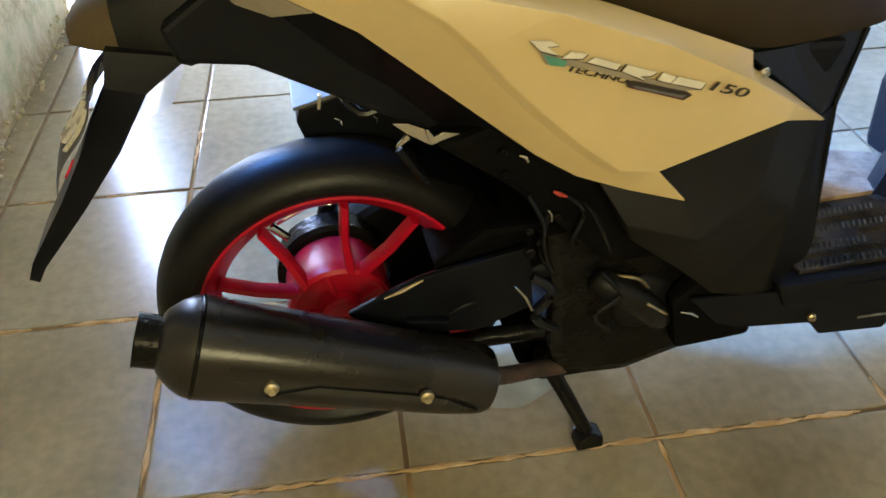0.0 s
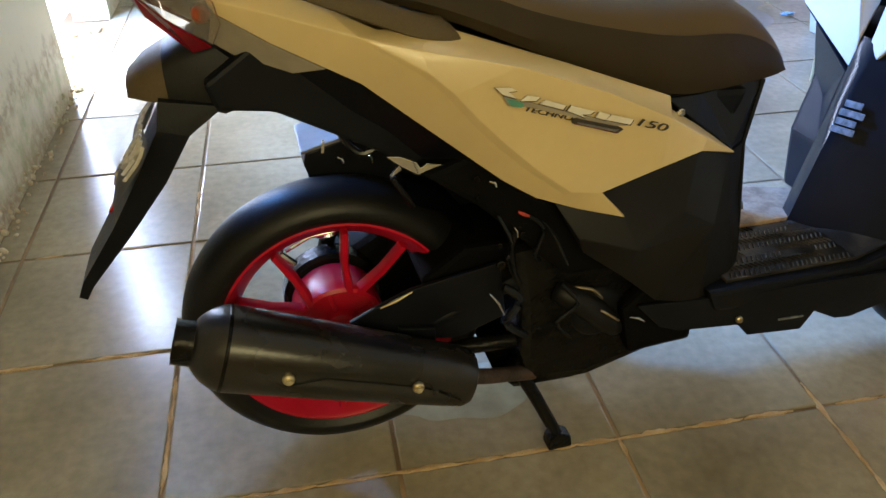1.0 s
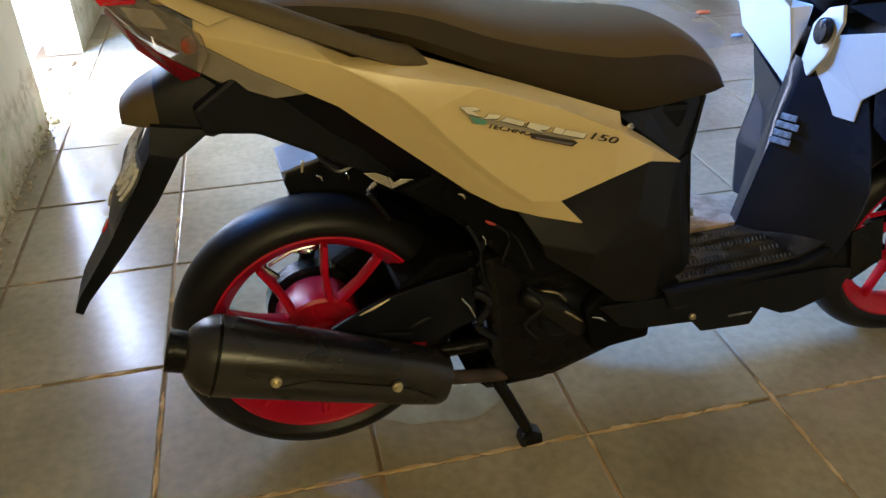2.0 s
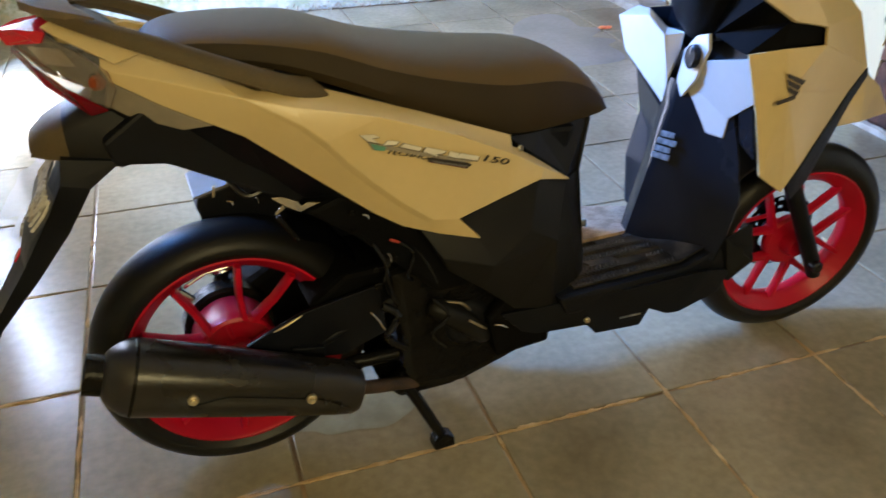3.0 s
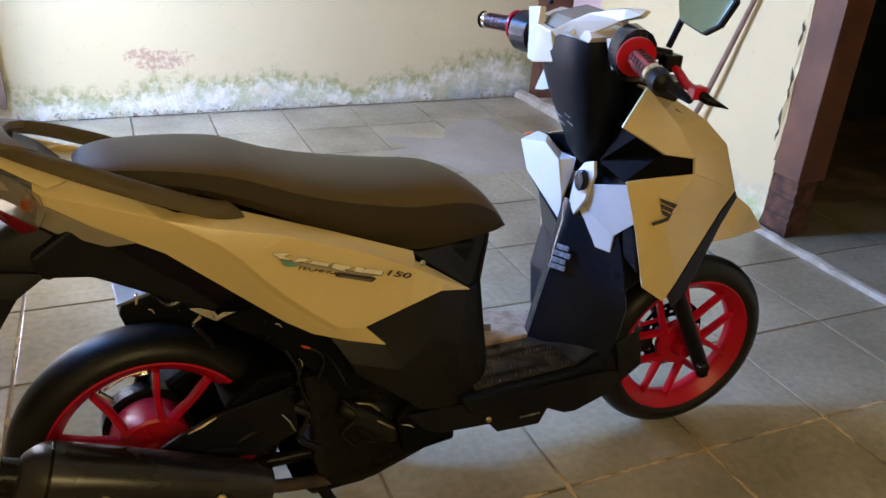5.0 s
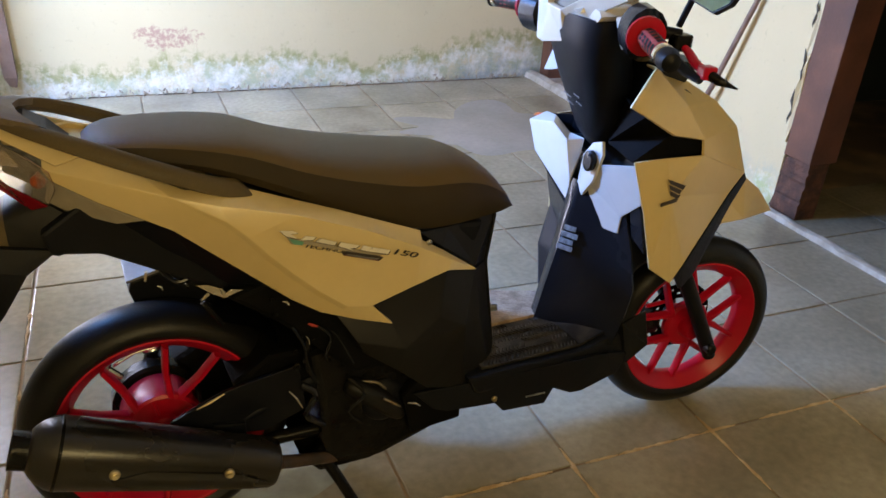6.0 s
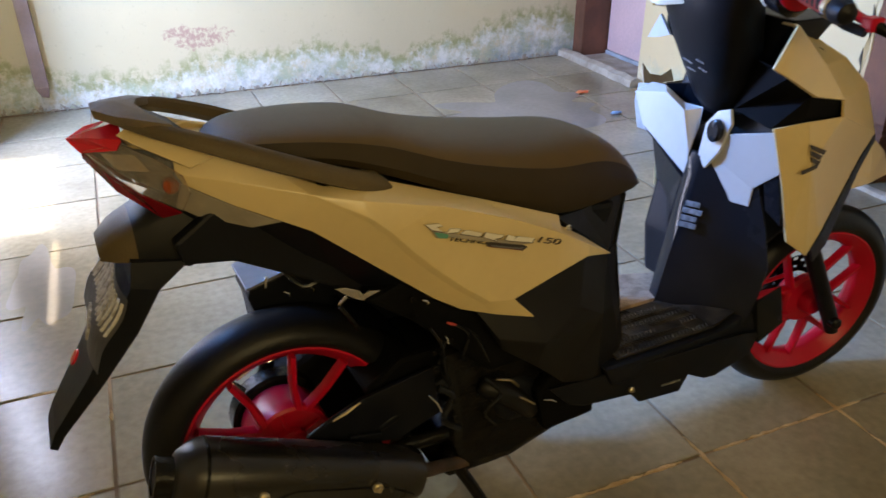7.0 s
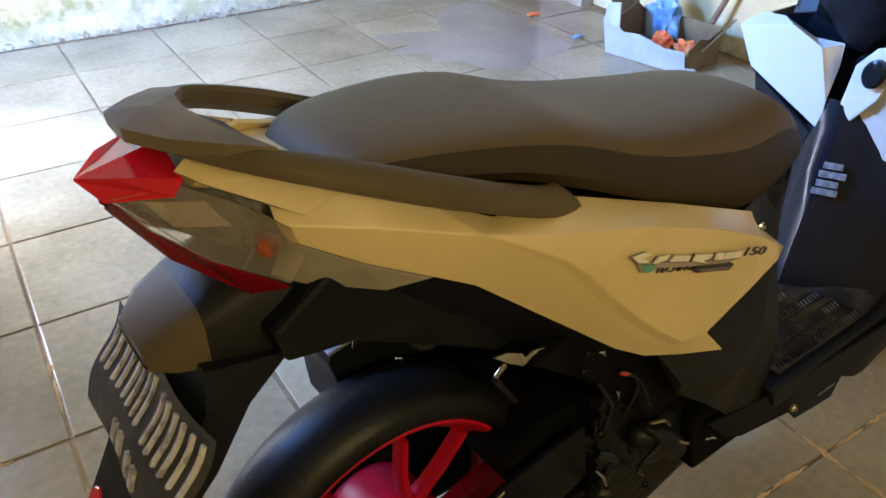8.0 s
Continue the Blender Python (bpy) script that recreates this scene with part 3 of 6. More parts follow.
# litter carton by the wall
def litter_box():
    thing = tagged(empty("litter_carton"), "torn open carton full of wrappers on the floor", "carton")
    thing.matrix_world = pose(2.13, 1.72, 0.0, 0, 0, 12)
    w, d, h = 0.13, 0.19, 0.14
    part("base", box((-w, -d, 0.0), (w, d, 0.006)), CARD, thing)
    side = prism([(-d, 0.0), (d, 0.0), (d, h * 1.05), (d * 0.75, h * 1.2), (d * 0.5, h * 0.86), (0.02, h * 0.92), (-d * 0.5, h * 0.70), (-d, h * 0.74)], -0.003, 0.003, 0.001, "x")
    side.transform(pose(-w, 0, 0.004, 0, -16, 0))
    part("side", side, CARD_PALE, thing, "pale grey blue torn side")
    part("side", prism([(-w, 0.0), (w, 0.0), (w, h), (0.06, h * 1.3), (-0.03, h * 1.1), (-w, h * 0.95)], d - 0.005, d, 0.0015, "y"), CARD, thing)
    part("side", prism([(-w, 0.0), (w, 0.0), (w, h), (0.02, h * 0.8), (-0.05, h * 0.95), (-w, h * 0.7)], -d, -d + 0.005, 0.0015, "y"), CARD, thing)
    part("side", prism([(-d + 0.005, 0.0), (d - 0.005, 0.0), (d - 0.005, h * 1.1), (-d + 0.005, h)], w - 0.005, w, 0.0015, "x"), CARD, thing)
    for outline, m, mat, label in (([(-0.11, 0.0), (0.11, 0.0), (0.10, 0.12), (0.02, 0.09), (-0.06, 0.10), (-0.10, 0.15)], pose(0.01, d + 0.004, h * 0.95, -24, 8, 0), CARD, "torn brown cardboard flap"), ([(-0.10, 0.0), (0.10, 0.0), (0.08, 0.10), (-0.07, 0.13)], pose(0.04, -d - 0.006, h * 0.70, 34, -6, 8), CARD, "torn brown cardboard flap"), ([(-0.06, 0.0), (0.05, 0.0), (0.03, 0.08), (-0.05, 0.10)], pose(-w - 0.045, d * 0.8, h * 1.02, 0, 0, 70), CARD_PALE, "crumpled pale flap")):
        flap = prism(outline, -0.0022, 0.0022, 0.001)
        flap.transform(m)
        part("flap", flap, mat, thing, label)
    return thing


litter_box()


def crumpled(name, at, size, mat, seed, label, cat):
    bm = bmesh.new()
    bmesh.ops.create_icosphere(bm, subdivisions=3, radius=1.0)
    noise.seed_set(seed)
    for v in bm.verts:
        v.co *= 0.75 + 0.55 * noise.noise(v.co * 1.7 + Vector((seed, 0, 0))) + 0.22 * noise.noise(v.co * 5 + Vector((0, seed, 0)))
        v.co = Vector((v.co.x * size[0], v.co.y * size[1], v.co.z * size[2]))
    low = min(v.co.z for v in bm.verts)
    bm.transform(Matrix.Translation((at[0], at[1], at[2] - low)))
    noise.seed_set(1)
    return tagged(part(name, bm, mat), label, cat)


crumpled("plastic_bag", (2.21, 1.80, 0.007), (0.075, 0.09, 0.13), BLUE_BAG, 3, "crumpled blue plastic bag in the carton", "plastic bag")
crumpled("wrapper", (2.12, 1.72, 0.007), (0.055, 0.05, 0.055), ORANGE, 7, "crumpled orange red wrapper in the carton", "wrapper")
crumpled("wrapper", (2.15, 1.62, 0.007), (0.05, 0.05, 0.055), ORANGE, 9, "crumpled orange red wrapper in the carton", "wrapper")
crumpled("wrapper", (2.02, 2.45, 0.0015), (0.045, 0.022, 0.008), ORANGE, 5, "flattened red snack wrapper on floor tiles", "wrapper")
crumpled("bottle_label", (1.98, 2.08, 0.0015), (0.035, 0.016, 0.008), BLUE_BAG, 4, "small blue and white plastic scrap on tiles", "litter")
crumpled("clear_bag", (1.95, 1.42, 0.0015), (0.06, 0.05, 0.04), CARD_PALE, 12, "crumpled pale plastic bag on floor", "plastic bag")

stick = tagged(part("wooden_stick", tube([(2.30, 1.69, 0.0), (2.345, 1.54, 0.4), (2.37, 1.40, 0.83), (2.385, 1.20, 1.36)], [0.012, 0.0125, 0.0115, 0.011], 10), STICK, smooth=True), "thin brown wooden stick leaning on the wall", "stick")


# the scooter: x ahead, y to its left, z up, from the foot of the rear wheel
scooter = tagged(empty("scooter"), "white motor scooter with black plastics and red wheels on its stand", "scooter")
scooter.matrix_world = pose(-0.072, 0.1074, 0.0, -3.6, 0, 4.0)
# the near flank was laid out along a line turned by a few degrees; this brings it into the scooter's own axes
FLANK = pose(-0.072, 0.1074, 0.0, -3.6, 0, 4.0).inverted() @ pose(-0.072, 0.1435, 0.0, -3.6, 0, 1.5)


def fskin(pts, faces, thick, side=1, bevel=0.003):
    return skin([tuple(FLANK @ Vector(p)) for p in pts], faces, thick, side, bevel)


def P(name, bm, mat, parent=None, label="", smooth=False):
    return part(name, bm, mat, parent or scooter, label, smooth)


def tyre_profile(radius, width, rim):
    pr = []
    for i in range(17):
        a = math.pi * 1.12 * (i / 16 - 0.5)
        c = math.cos(a)
        pr.append((rim + 0.012 + (radius - rim - 0.012) * c if c > 0 else rim + 0.006 + 0.006 * (1 + c), width / 2 * math.sin(a)))
    pr.append((rim - 0.004, width * 0.36))
    pr.append((rim - 0.004, -width * 0.36))
    return pr


def rim_mesh(rim, width, well):
    """A cast rim: lips at both sides, sloping in to a narrow barrel of radius well."""
    h = width / 2
    half = [(rim + 0.005, h), (rim - 0.002, h + 0.002), (rim - 0.007, h - 0.002), (well + 0.010, h * 0.52), (well + 0.002, h * 0.36), (well, h * 0.20)]
    outer = [(rim + 0.005, h - 0.005), (rim - 0.004, h * 0.70), (well + 0.016, h * 0.20)]
    pr = [(r, -y) for r, y in half] + half[::-1] + outer + [(r, -y) for r, y in outer[::-1]]
    return lathe(pr, n=80)


def spoke(bm, a, r0, r1, w0, w1, y, t, skew=0.0, off0=0.0):
    """One tapered cast spoke at the angle a."""
    d, s = Vector((math.cos(a), 0, math.sin(a))), Vector((-math.sin(a), 0, math.cos(a)))
    rings = []
    for r, w, off in ((r0, w0, off0), ((r0 + r1) / 2, (w0 + w1) / 2 * 0.9, off0 + (skew - off0) * 0.6), (r1, w1, skew)):
        c = d * r + s * off + Vector((0, y, 0))
        rings.append([c + s * w + Vector((0, -t * 0.5, 0)), c + s * w * 0.6 + Vector((0, -t, 0)), c - s * w * 0.6 + Vector((0, -t, 0)), c - s * w + Vector((0, -t * 0.5, 0)), c - s * w + Vector((0, t, 0)), c + s * w + Vector((0, t, 0))])
    loft(rings, bm=bm)


def wheel(name, m, radius, width, rim, well, label):
    w = empty(name, scooter)
    w["label"] = label
    w.matrix_basis = m
    P("tyre", lathe(tyre_profile(radius, width, rim), n=80), RUBBER, w, smooth=True)
    P("rim", rim_mesh(rim, width * 0.80, well), RED, w, smooth=True)
    return w


def PF(name, bm, mat, parent=None, label="", smooth=False):
    bm.transform(FLANK)
    return P(name, bm, mat, parent, label, smooth)


# rear wheel, lifted a little off the floor by the stand
REAR_R, FRONT_R = 0.246, 0.236
rear = wheel("rear_wheel", pose(0, 0.010, 0.261), REAR_R, 0.108, 0.190, 0.161, "red cast wheel with fat black tyre")
for i in range(5):
    for sk in (-1, 1):
        bm = bmesh.new()
        spoke(bm, radians(66.5 + 72 * i), 0.064, 0.163, 0.0085, 0.0062, -0.030, 0.010, sk * 0.049, sk * 0.007)
        P("spoke", bm, RED, rear, smooth=True)
P("hub", lathe([(1e-5, -0.052), (0.022, -0.052), (0.028, -0.047), (0.030, -0.034), (0.058, -0.036), (0.066, -0.040), (0.072, -0.037), (0.0735, -0.030), (0.0735, -0.012), (0.0725, -0.008), (0.0725, 0.038), (0.070, 0.044), (1e-5, 0.046)], n=56, closed=False), RED, rear, smooth=True)
for i in range(5):
    a = radians(30.5 + 72 * i)
    P("hub_rib", box((-0.0035, -0.040, 0.030), (0.0035, -0.034, 0.064), 0.002), RED, rear).matrix_basis = Euler((0, math.pi / 2 - a, 0)).to_matrix().to_4x4()
P("brake_drum", lathe([(1e-5, 0.046), (0.078, 0.046), (0.084, 0.052), (0.084, 0.085), (0.075, 0.096), (1e-5, 0.10)], n=44, closed=False), IRON, rear, "dark iron drum", True)
P("brake_lever", tube([(-0.058, 0.030, 0.088), (-0.080, 0.030, 0.112), (-0.066, 0.030, 0.132)], [0.006, 0.007, 0.005], 8), CHROME, rear, "worn steel brake arm", True)
P("brake_rod", tube([(-0.070, 0.024, 0.118), (-0.030, 0.024, 0.138), (0.010, 0.024, 0.142)], 0.0035, 8), CHROME, rear, "worn steel rod", True)

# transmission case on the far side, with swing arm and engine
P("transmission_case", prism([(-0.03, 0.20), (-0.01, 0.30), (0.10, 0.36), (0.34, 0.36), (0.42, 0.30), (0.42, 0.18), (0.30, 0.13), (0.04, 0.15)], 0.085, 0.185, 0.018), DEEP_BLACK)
P("swing_arm", tube([(0.0, -0.098, 0.252), (0.05, -0.10, 0.262), (0.16, -0.105, 0.305), (0.26, -0.095, 0.335), (0.36, -0.08, 0.34)], [0.011, 0.010, 0.009, 0.010, 0.014], 10, 1.3), BLACK, smooth=True)
bolt("axle_nut", (0.0, -0.115, 0.264), 0.017, scooter, CHROME)
P("crankcase", prism([(0.275, 0.30), (0.26, 0.40), (0.40, 0.42), (0.55, 0.36), (0.58, 0.26), (0.52, 0.16), (0.40, 0.125), (0.29, 0.135), (0.278, 0.20)], -0.11, 0.12, 0.018), IRON)
P("engine_hanger", prism([(0.12, 0.36), (0.19, 0.41), (0.27, 0.41), (0.28, 0.33), (0.25, 0.30), (0.22, 0.275), (0.14, 0.32)], -0.09, 0.05, 0.01), DEEP_BLACK)
P("lower_link", tube([(0.14, -0.07, 0.205), (0.20, -0.08, 0.215), (0.30, -0.08, 0.21)], 0.014, 10), IRON, smooth=True)
bm = lathe([(1e-5, -0.138), (0.030, -0.138), (0.042, -0.134), (0.050, -0.126), (0.054, -0.112), (0.055, -0.09), (1e-5, -0.085)], (0.412, 0, 0.262), 44, closed=False)
PF("fan_cover", bm, BLACK, smooth=True)
PF("coolant_hose", tube(smooth_path([(0.338, -0.128, 0.318), (0.356, -0.142, 0.310), (0.390, -0.146, 0.286), (0.424, -0.142, 0.252), (0.446, -0.128, 0.226)], 4), [0.015, 0.019, 0.021, 0.021, 0.021, 0.022, 0.022, 0.022, 0.022, 0.022, 0.021, 0.021, 0.020, 0.020, 0.019, 0.018, 0.016], 14), COVER, label="thick dull black hose", smooth=True)
PF("hose_clamp", tube(smooth_path([(0.398, -0.170, 0.296), (0.420, -0.168, 0.278), (0.436, -0.160, 0.262)], 3), 0.0022, 6), BRASS, label="worn bronze clamp edge", smooth=True)
PF("chrome_arc", tube(smooth_path([(0.342, -0.140, 0.318), (0.357, -0.143, 0.327), (0.392, -0.143, 0.318), (0.412, -0.140, 0.296)], 4), 0.003, 8), BRASS, label="worn bronze metal edge", smooth=True)
P("cylinder_head", prism([(0.52, 0.20), (0.50, 0.30), (0.60, 0.33), (0.68, 0.30), (0.69, 0.21), (0.60, 0.17)], -0.085, 0.085, 0.012), IRON)
for i in range(5):
    P("cooling_fin", box((0.535 + i * 0.026, -0.10, 0.195), (0.541 + i * 0.026, 0.10, 0.325)), IRON)
PF("radiator_guard", prism([(0.46, 0.19), (0.44, 0.28), (0.49, 0.33), (0.57, 0.31), (0.57, 0.20)], -0.16, -0.13, 0.008), DEEP_BLACK)
P("oil_pan", prism([(0.24, 0.15), (0.42, 0.13), (0.40, 0.098), (0.28, 0.10)], -0.08, 0.10, 0.012), IRON)
P("air_box", prism([(-0.010, 0.41), (-0.016, 0.485), (-0.024, 0.512), (-0.018, 0.530), (0.050, 0.548), (0.22, 0.560), (0.34, 0.50), (0.32, 0.40), (0.16, 0.38)], 0.06, 0.16, 0.004), BLACK)
P("air_box_lid", prism([(-0.026, 0.531), (-0.026, 0.536), (0.048, 0.555), (0.20, 0.568), (0.20, 0.562), (0.050, 0.549)], 0.052, 0.165, 0.002), GREY, label="paler grey lid of the air box")
P("air_clip", prism([(0.004, 0.530), (0.007, 0.550), (0.012, 0.551), (0.009, 0.530)], 0.050, 0.056, 0.001), CHROME, label="bright spring clip")
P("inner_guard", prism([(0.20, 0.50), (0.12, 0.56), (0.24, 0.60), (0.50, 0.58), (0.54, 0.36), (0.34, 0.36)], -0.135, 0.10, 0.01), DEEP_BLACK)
# rear shock on the far side
P("shock_absorber", tube([(-0.01, 0.13, 0.29), (0.03, 0.12, 0.42), (0.055, 0.11, 0.55)], 0.014, 10), IRON, smooth=True)
coil = [(0.0 + 0.05 * s + 0.026 * math.cos(s * 44), 0.125 - 0.012 * s + 0.026 * math.sin(s * 44), 0.34 + 0.17 * s) for s in (i / 90 for i in range(91))]
P("coil_spring", tube(coil, 0.0045, 6), CHROME, smooth=True)

# hugger over the rear tyre, with bracket and silver star clip
hug = []
for i in range(13):
    a = radians(22 + 44 * i / 12)
    r = 0.272 + 0.004 * math.sin(i)
    hug.append([(r * math.cos(a) + 0.01, y, 0.25 + r * math.sin(a) - 0.012 * (abs(y) / 0.06) ** 2) for y in (-0.062, -0.045, -0.02, 0.02, 0.045, 0.062)])
bm = bmesh.new()
rows = [[bm.verts.new(p) for p in r] for r in hug]
for a, b in zip(rows, rows[1:]):
    for i in range(5):
        bm.faces.new((a[i], a[i + 1], b[i + 1], b[i]))
bmesh.ops.solidify(bm, geom=bm.faces[:], thickness=0.004)
P("hugger", bm, BLACK, smooth=True)
star = empty("silver_bracket", scooter)
star["label"] = "pointed silver metal bracket"
for pts in ([(0.0736, 0.5926), (0.0917, 0.5902), (0.1090, 0.5815), (0.1158, 0.5602), (0.0916, 0.5767)], [(0.1095, 0.5810), (0.1135, 0.5796), (0.1205, 0.5680), (0.1158, 0.5602)], [(0.1190, 0.5705), (0.1287, 0.5751), (0.1500, 0.5705), (0.1202, 0.5622), (0.1158, 0.5602)], [(0.0938, 0.5716), (0.0790, 0.5620), (0.0768, 0.5640), (0.0900, 0.5775)]):
    P("prong", prism(pts, -0.127, -0.123, 0.001), CHROME, star)
P("strap", tube([(0.081, -0.120, 0.557), (0.110, -0.120, 0.509)], 0.0045, 8), IRON, smooth=True)
# small bright fittings round the engine
for at, r in (((0.191, -0.150, 0.554), 0.005), ((0.225, -0.150, 0.443), 0.005), ((0.227, -0.150, 0.411), 0.007)):
    bolt("frame_bolt", at, r, scooter, IRON)
P("cable_sleeve", tube([(0.252, -0.148, 0.493), (0.260, -0.149, 0.4885), (0.268, -0.150, 0.485)], [0.0018, 0.0030, 0.0016], 8), RED_RUBBER, label="red cable sleeve", smooth=True)
for at, e, r in (((0.208, -0.150, 0.548), (0.219, -0.150, 0.538), 0.0040), ((0.246, -0.150, 0.470), (0.252, -0.150, 0.452), 0.0022), ((0.021, -0.020, 0.552), (0.029, -0.020, 0.542), 0.0040), ((0.031, -0.020, 0.574), (0.043, -0.020, 0.565), 0.0040), ((0.068, -0.020, 0.550), (0.071, -0.020, 0.538), 0.0040), ((0.206, -0.165, 0.374), (0.229, -0.165, 0.332), 0.0035), ((0.438, -0.165, 0.284), (0.465, -0.165, 0.270), 0.0040), ((0.026, -0.020, 0.237), (0.076, -0.020, 0.254), 0.0030)):
    at, e = Vector(at), Vector(e)
    P("fitting", tube([at, at.lerp(e, 0.5) + Vector((0.002, 0, 0.002)), e], [r * 0.4, r * 0.65, r * 0.4], 8), CHROME, label="small worn metal fitting", smooth=True)
for path in ([(0.22, -0.10, 0.55), (0.26, -0.125, 0.48), (0.25, -0.12, 0.40), (0.28, -0.10, 0.33)], [(0.19, -0.09, 0.56), (0.22, -0.12, 0.50), (0.30, -0.13, 0.46), (0.34, -0.13, 0.38)], [(0.02, 0.0, 0.60), (0.05, -0.03, 0.56), (0.09, -0.03, 0.57), (0.13, -0.03, 0.58)]):
    P("cable", tube(smooth_path(path, 4), 0.0055, 8), GLOSSY, smooth=True)
P("bracket_plate", prism([(0.005, 0.325), (0.06, 0.350), (0.10, 0.366), (0.14, 0.373), (0.24, 0.389), (0.25, 0.290), (0.17, 0.262), (0.10, 0.275), (0.05, 0.296), (0.012, 0.315)], -0.112, -0.104, 0.002), BLACK)
P("bronze_edge", tube([(0.052, -0.115, 0.345), (0.075, -0.116, 0.354), (0.102, -0.115, 0.365)], [0.0012, 0.0030, 0.0012], 8), BRASS, label="bronze edge strip of the bracket", smooth=True)
# hoses, clips and nuts that glint in the dark behind the wheel
rnd = random.Random(17)
for i in range(4):
    x, z = rnd.uniform(0.19, 0.33), rnd.uniform(0.34, 0.52)
    bend = [(x, -0.138, z), (x + rnd.uniform(0.01, 0.03), -0.146, z - rnd.uniform(0.02, 0.04)), (x + rnd.uniform(-0.01, 0.03), -0.140, z - rnd.uniform(0.05, 0.08)), (x + rnd.uniform(0.0, 0.05), -0.125, z - rnd.uniform(0.09, 0.12))]
    P("hose", tube(smooth_path(bend, 4), rnd.choice((0.0035, 0.005, 0.007)), 10), GLOSSY, smooth=True)
for x, z in ((0.196, 0.520), (0.262, 0.452), (0.300, 0.330), (0.344, 0.236)):
    bolt("nut", (x, -0.142, z), 0.005, scooter, IRON)

# muffler
muf = empty("muffler", scooter)
muf["label"] = "long black steel muffler with zinc bolts"
AX0, AX1 = Vector((-0.200, -0.205, 0.367)), Vector((0.178, -0.210, 0.237))


def muffler_rings(rows):
    rings = []
    d = (AX1 - AX0).normalized()
    side = d.cross(Vector((0, 0, 1))).normalized()
    top = side.cross(d)
    for s, ry, rz in rows:
        c = AX0.lerp(AX1, s)
        rings.append([c + side * (ry * math.copysign(abs(math.cos(a)) ** 0.85, math.cos(a))) + top * (rz * math.copysign(abs(math.sin(a)) ** 0.85, math.sin(a))) for a in (2 * math.pi * k / 36 for k in range(36))])
    return rings


PF("body", loft(muffler_rings([(0.085, 0.0560, 0.0575), (0.10, 0.0568, 0.0580), (0.5, 0.0520, 0.0525), (0.90, 0.0450, 0.0445), (0.965, 0.0430, 0.0420), (0.99, 0.0385, 0.0375), (1.0, 0.030, 0.029)])), MUFFLER, muf, smooth=True)
PF("end_cone", loft(muffler_rings([(-0.015, 0.0300, 0.0310), (-0.002, 0.0370, 0.0385), (0.030, 0.0475, 0.0490), (0.062, 0.0540, 0.0555), (0.088, 0.0562, 0.0577), (0.096, 0.0545, 0.0560)])), MUFFLER, muf, smooth=True)
PF("weld_ring", loft(muffler_rings([(0.083, 0.0560, 0.0574), (0.087, 0.0572, 0.0586), (0.093, 0.0572, 0.0586), (0.097, 0.0562, 0.0576)])), IRON, muf, smooth=True)
PF("outlet", loft(muffler_rings([(-0.078, 0.029, 0.030), (0.005, 0.029, 0.030)]), caps=False), IRON, muf, smooth=True)
PF("outlet_bore", loft(muffler_rings([(-0.074, 0.0235, 0.0245), (-0.03, 0.0235, 0.0245)])), BLACK, muf, smooth=True)
PF("outlet_ring", loft(muffler_rings([(-0.080, 0.0235, 0.0245), (-0.080, 0.0295, 0.0305), (-0.076, 0.030, 0.031), (-0.076, 0.0235, 0.0245)]), caps=False), IRON, muf, "worn dark tip", True)
guard = []
for i in range(14):
    s = 0.285 + 0.645 * i / 13
    c = AX0.lerp(AX1, s)
    r = 0.0552 - 0.0128 * s
    w = min(1, 4 * (i + 0.3) / 13, 5 * (13.3 - i) / 13)
    guard.append([c + Vector((0, -(r + 0.002) * math.cos(a), (r + 0.002) * math.sin(a))) for a in (radians(-14 + q * w) for q in (-24, -16, -8, 0, 8, 16, 24))])
bm = bmesh.new()
rows = [[bm.verts.new(p) for p in r] for r in guard]
for a, b in zip(rows, rows[1:]):
    for i in range(6):
        bm.faces.new((a[i], b[i], b[i + 1], a[i + 1]))
bmesh.ops.recalc_face_normals(bm, faces=bm.faces[:])
bmesh.ops.solidify(bm, geom=bm.faces[:], thickness=-0.004)
PF("heat_shield", bm, MUFFLER, muf, smooth=True)
for at in ((-0.086, -0.262, 0.330), (0.089, -0.262, 0.280)):
    bolt("bolt", FLANK @ Vector(at), 0.0085, muf, BRASS)
PF("mounting_arm", prism([(0.08, 0.306), (0.137, 0.296), (0.136, 0.258), (0.079, 0.270)], -0.155, -0.145, 0.003), BLACK, muf)
PF("exhaust_pipe", tube(smooth_path([(0.160, -0.205, 0.240), (0.205, -0.18, 0.208), (0.264, -0.14, 0.168), (0.33, -0.11, 0.138), (0.42, -0.07, 0.125)], 4), 0.0125, 12), RUST, muf, "rusty brown pipe", True)

# centre stand
stand = empty("centre_stand", scooter)
for s in (-1, 1):
    foot = (0.345, s * 0.128, 0.024 if s < 0 else 0.018)
    P("stand_leg", tube([(0.275, s * 0.085, 0.17), (0.31, s * 0.105, 0.10), foot], [0.013, 0.012, 0.011], 10), IRON, stand, smooth=True)
    P("stand_foot", prism([(0.325, 0.0), (0.37, 0.0), (0.368, 0.022), (0.345, 0.034), (0.328, 0.022)], s * 0.128 - 0.016, s * 0.128 + 0.016, 0.005), IRON, stand)
P("cross_bar", tube([(0.295, -0.095, 0.135), (0.295, 0.095, 0.135)], 0.010, 10), IRON, stand, smooth=True)

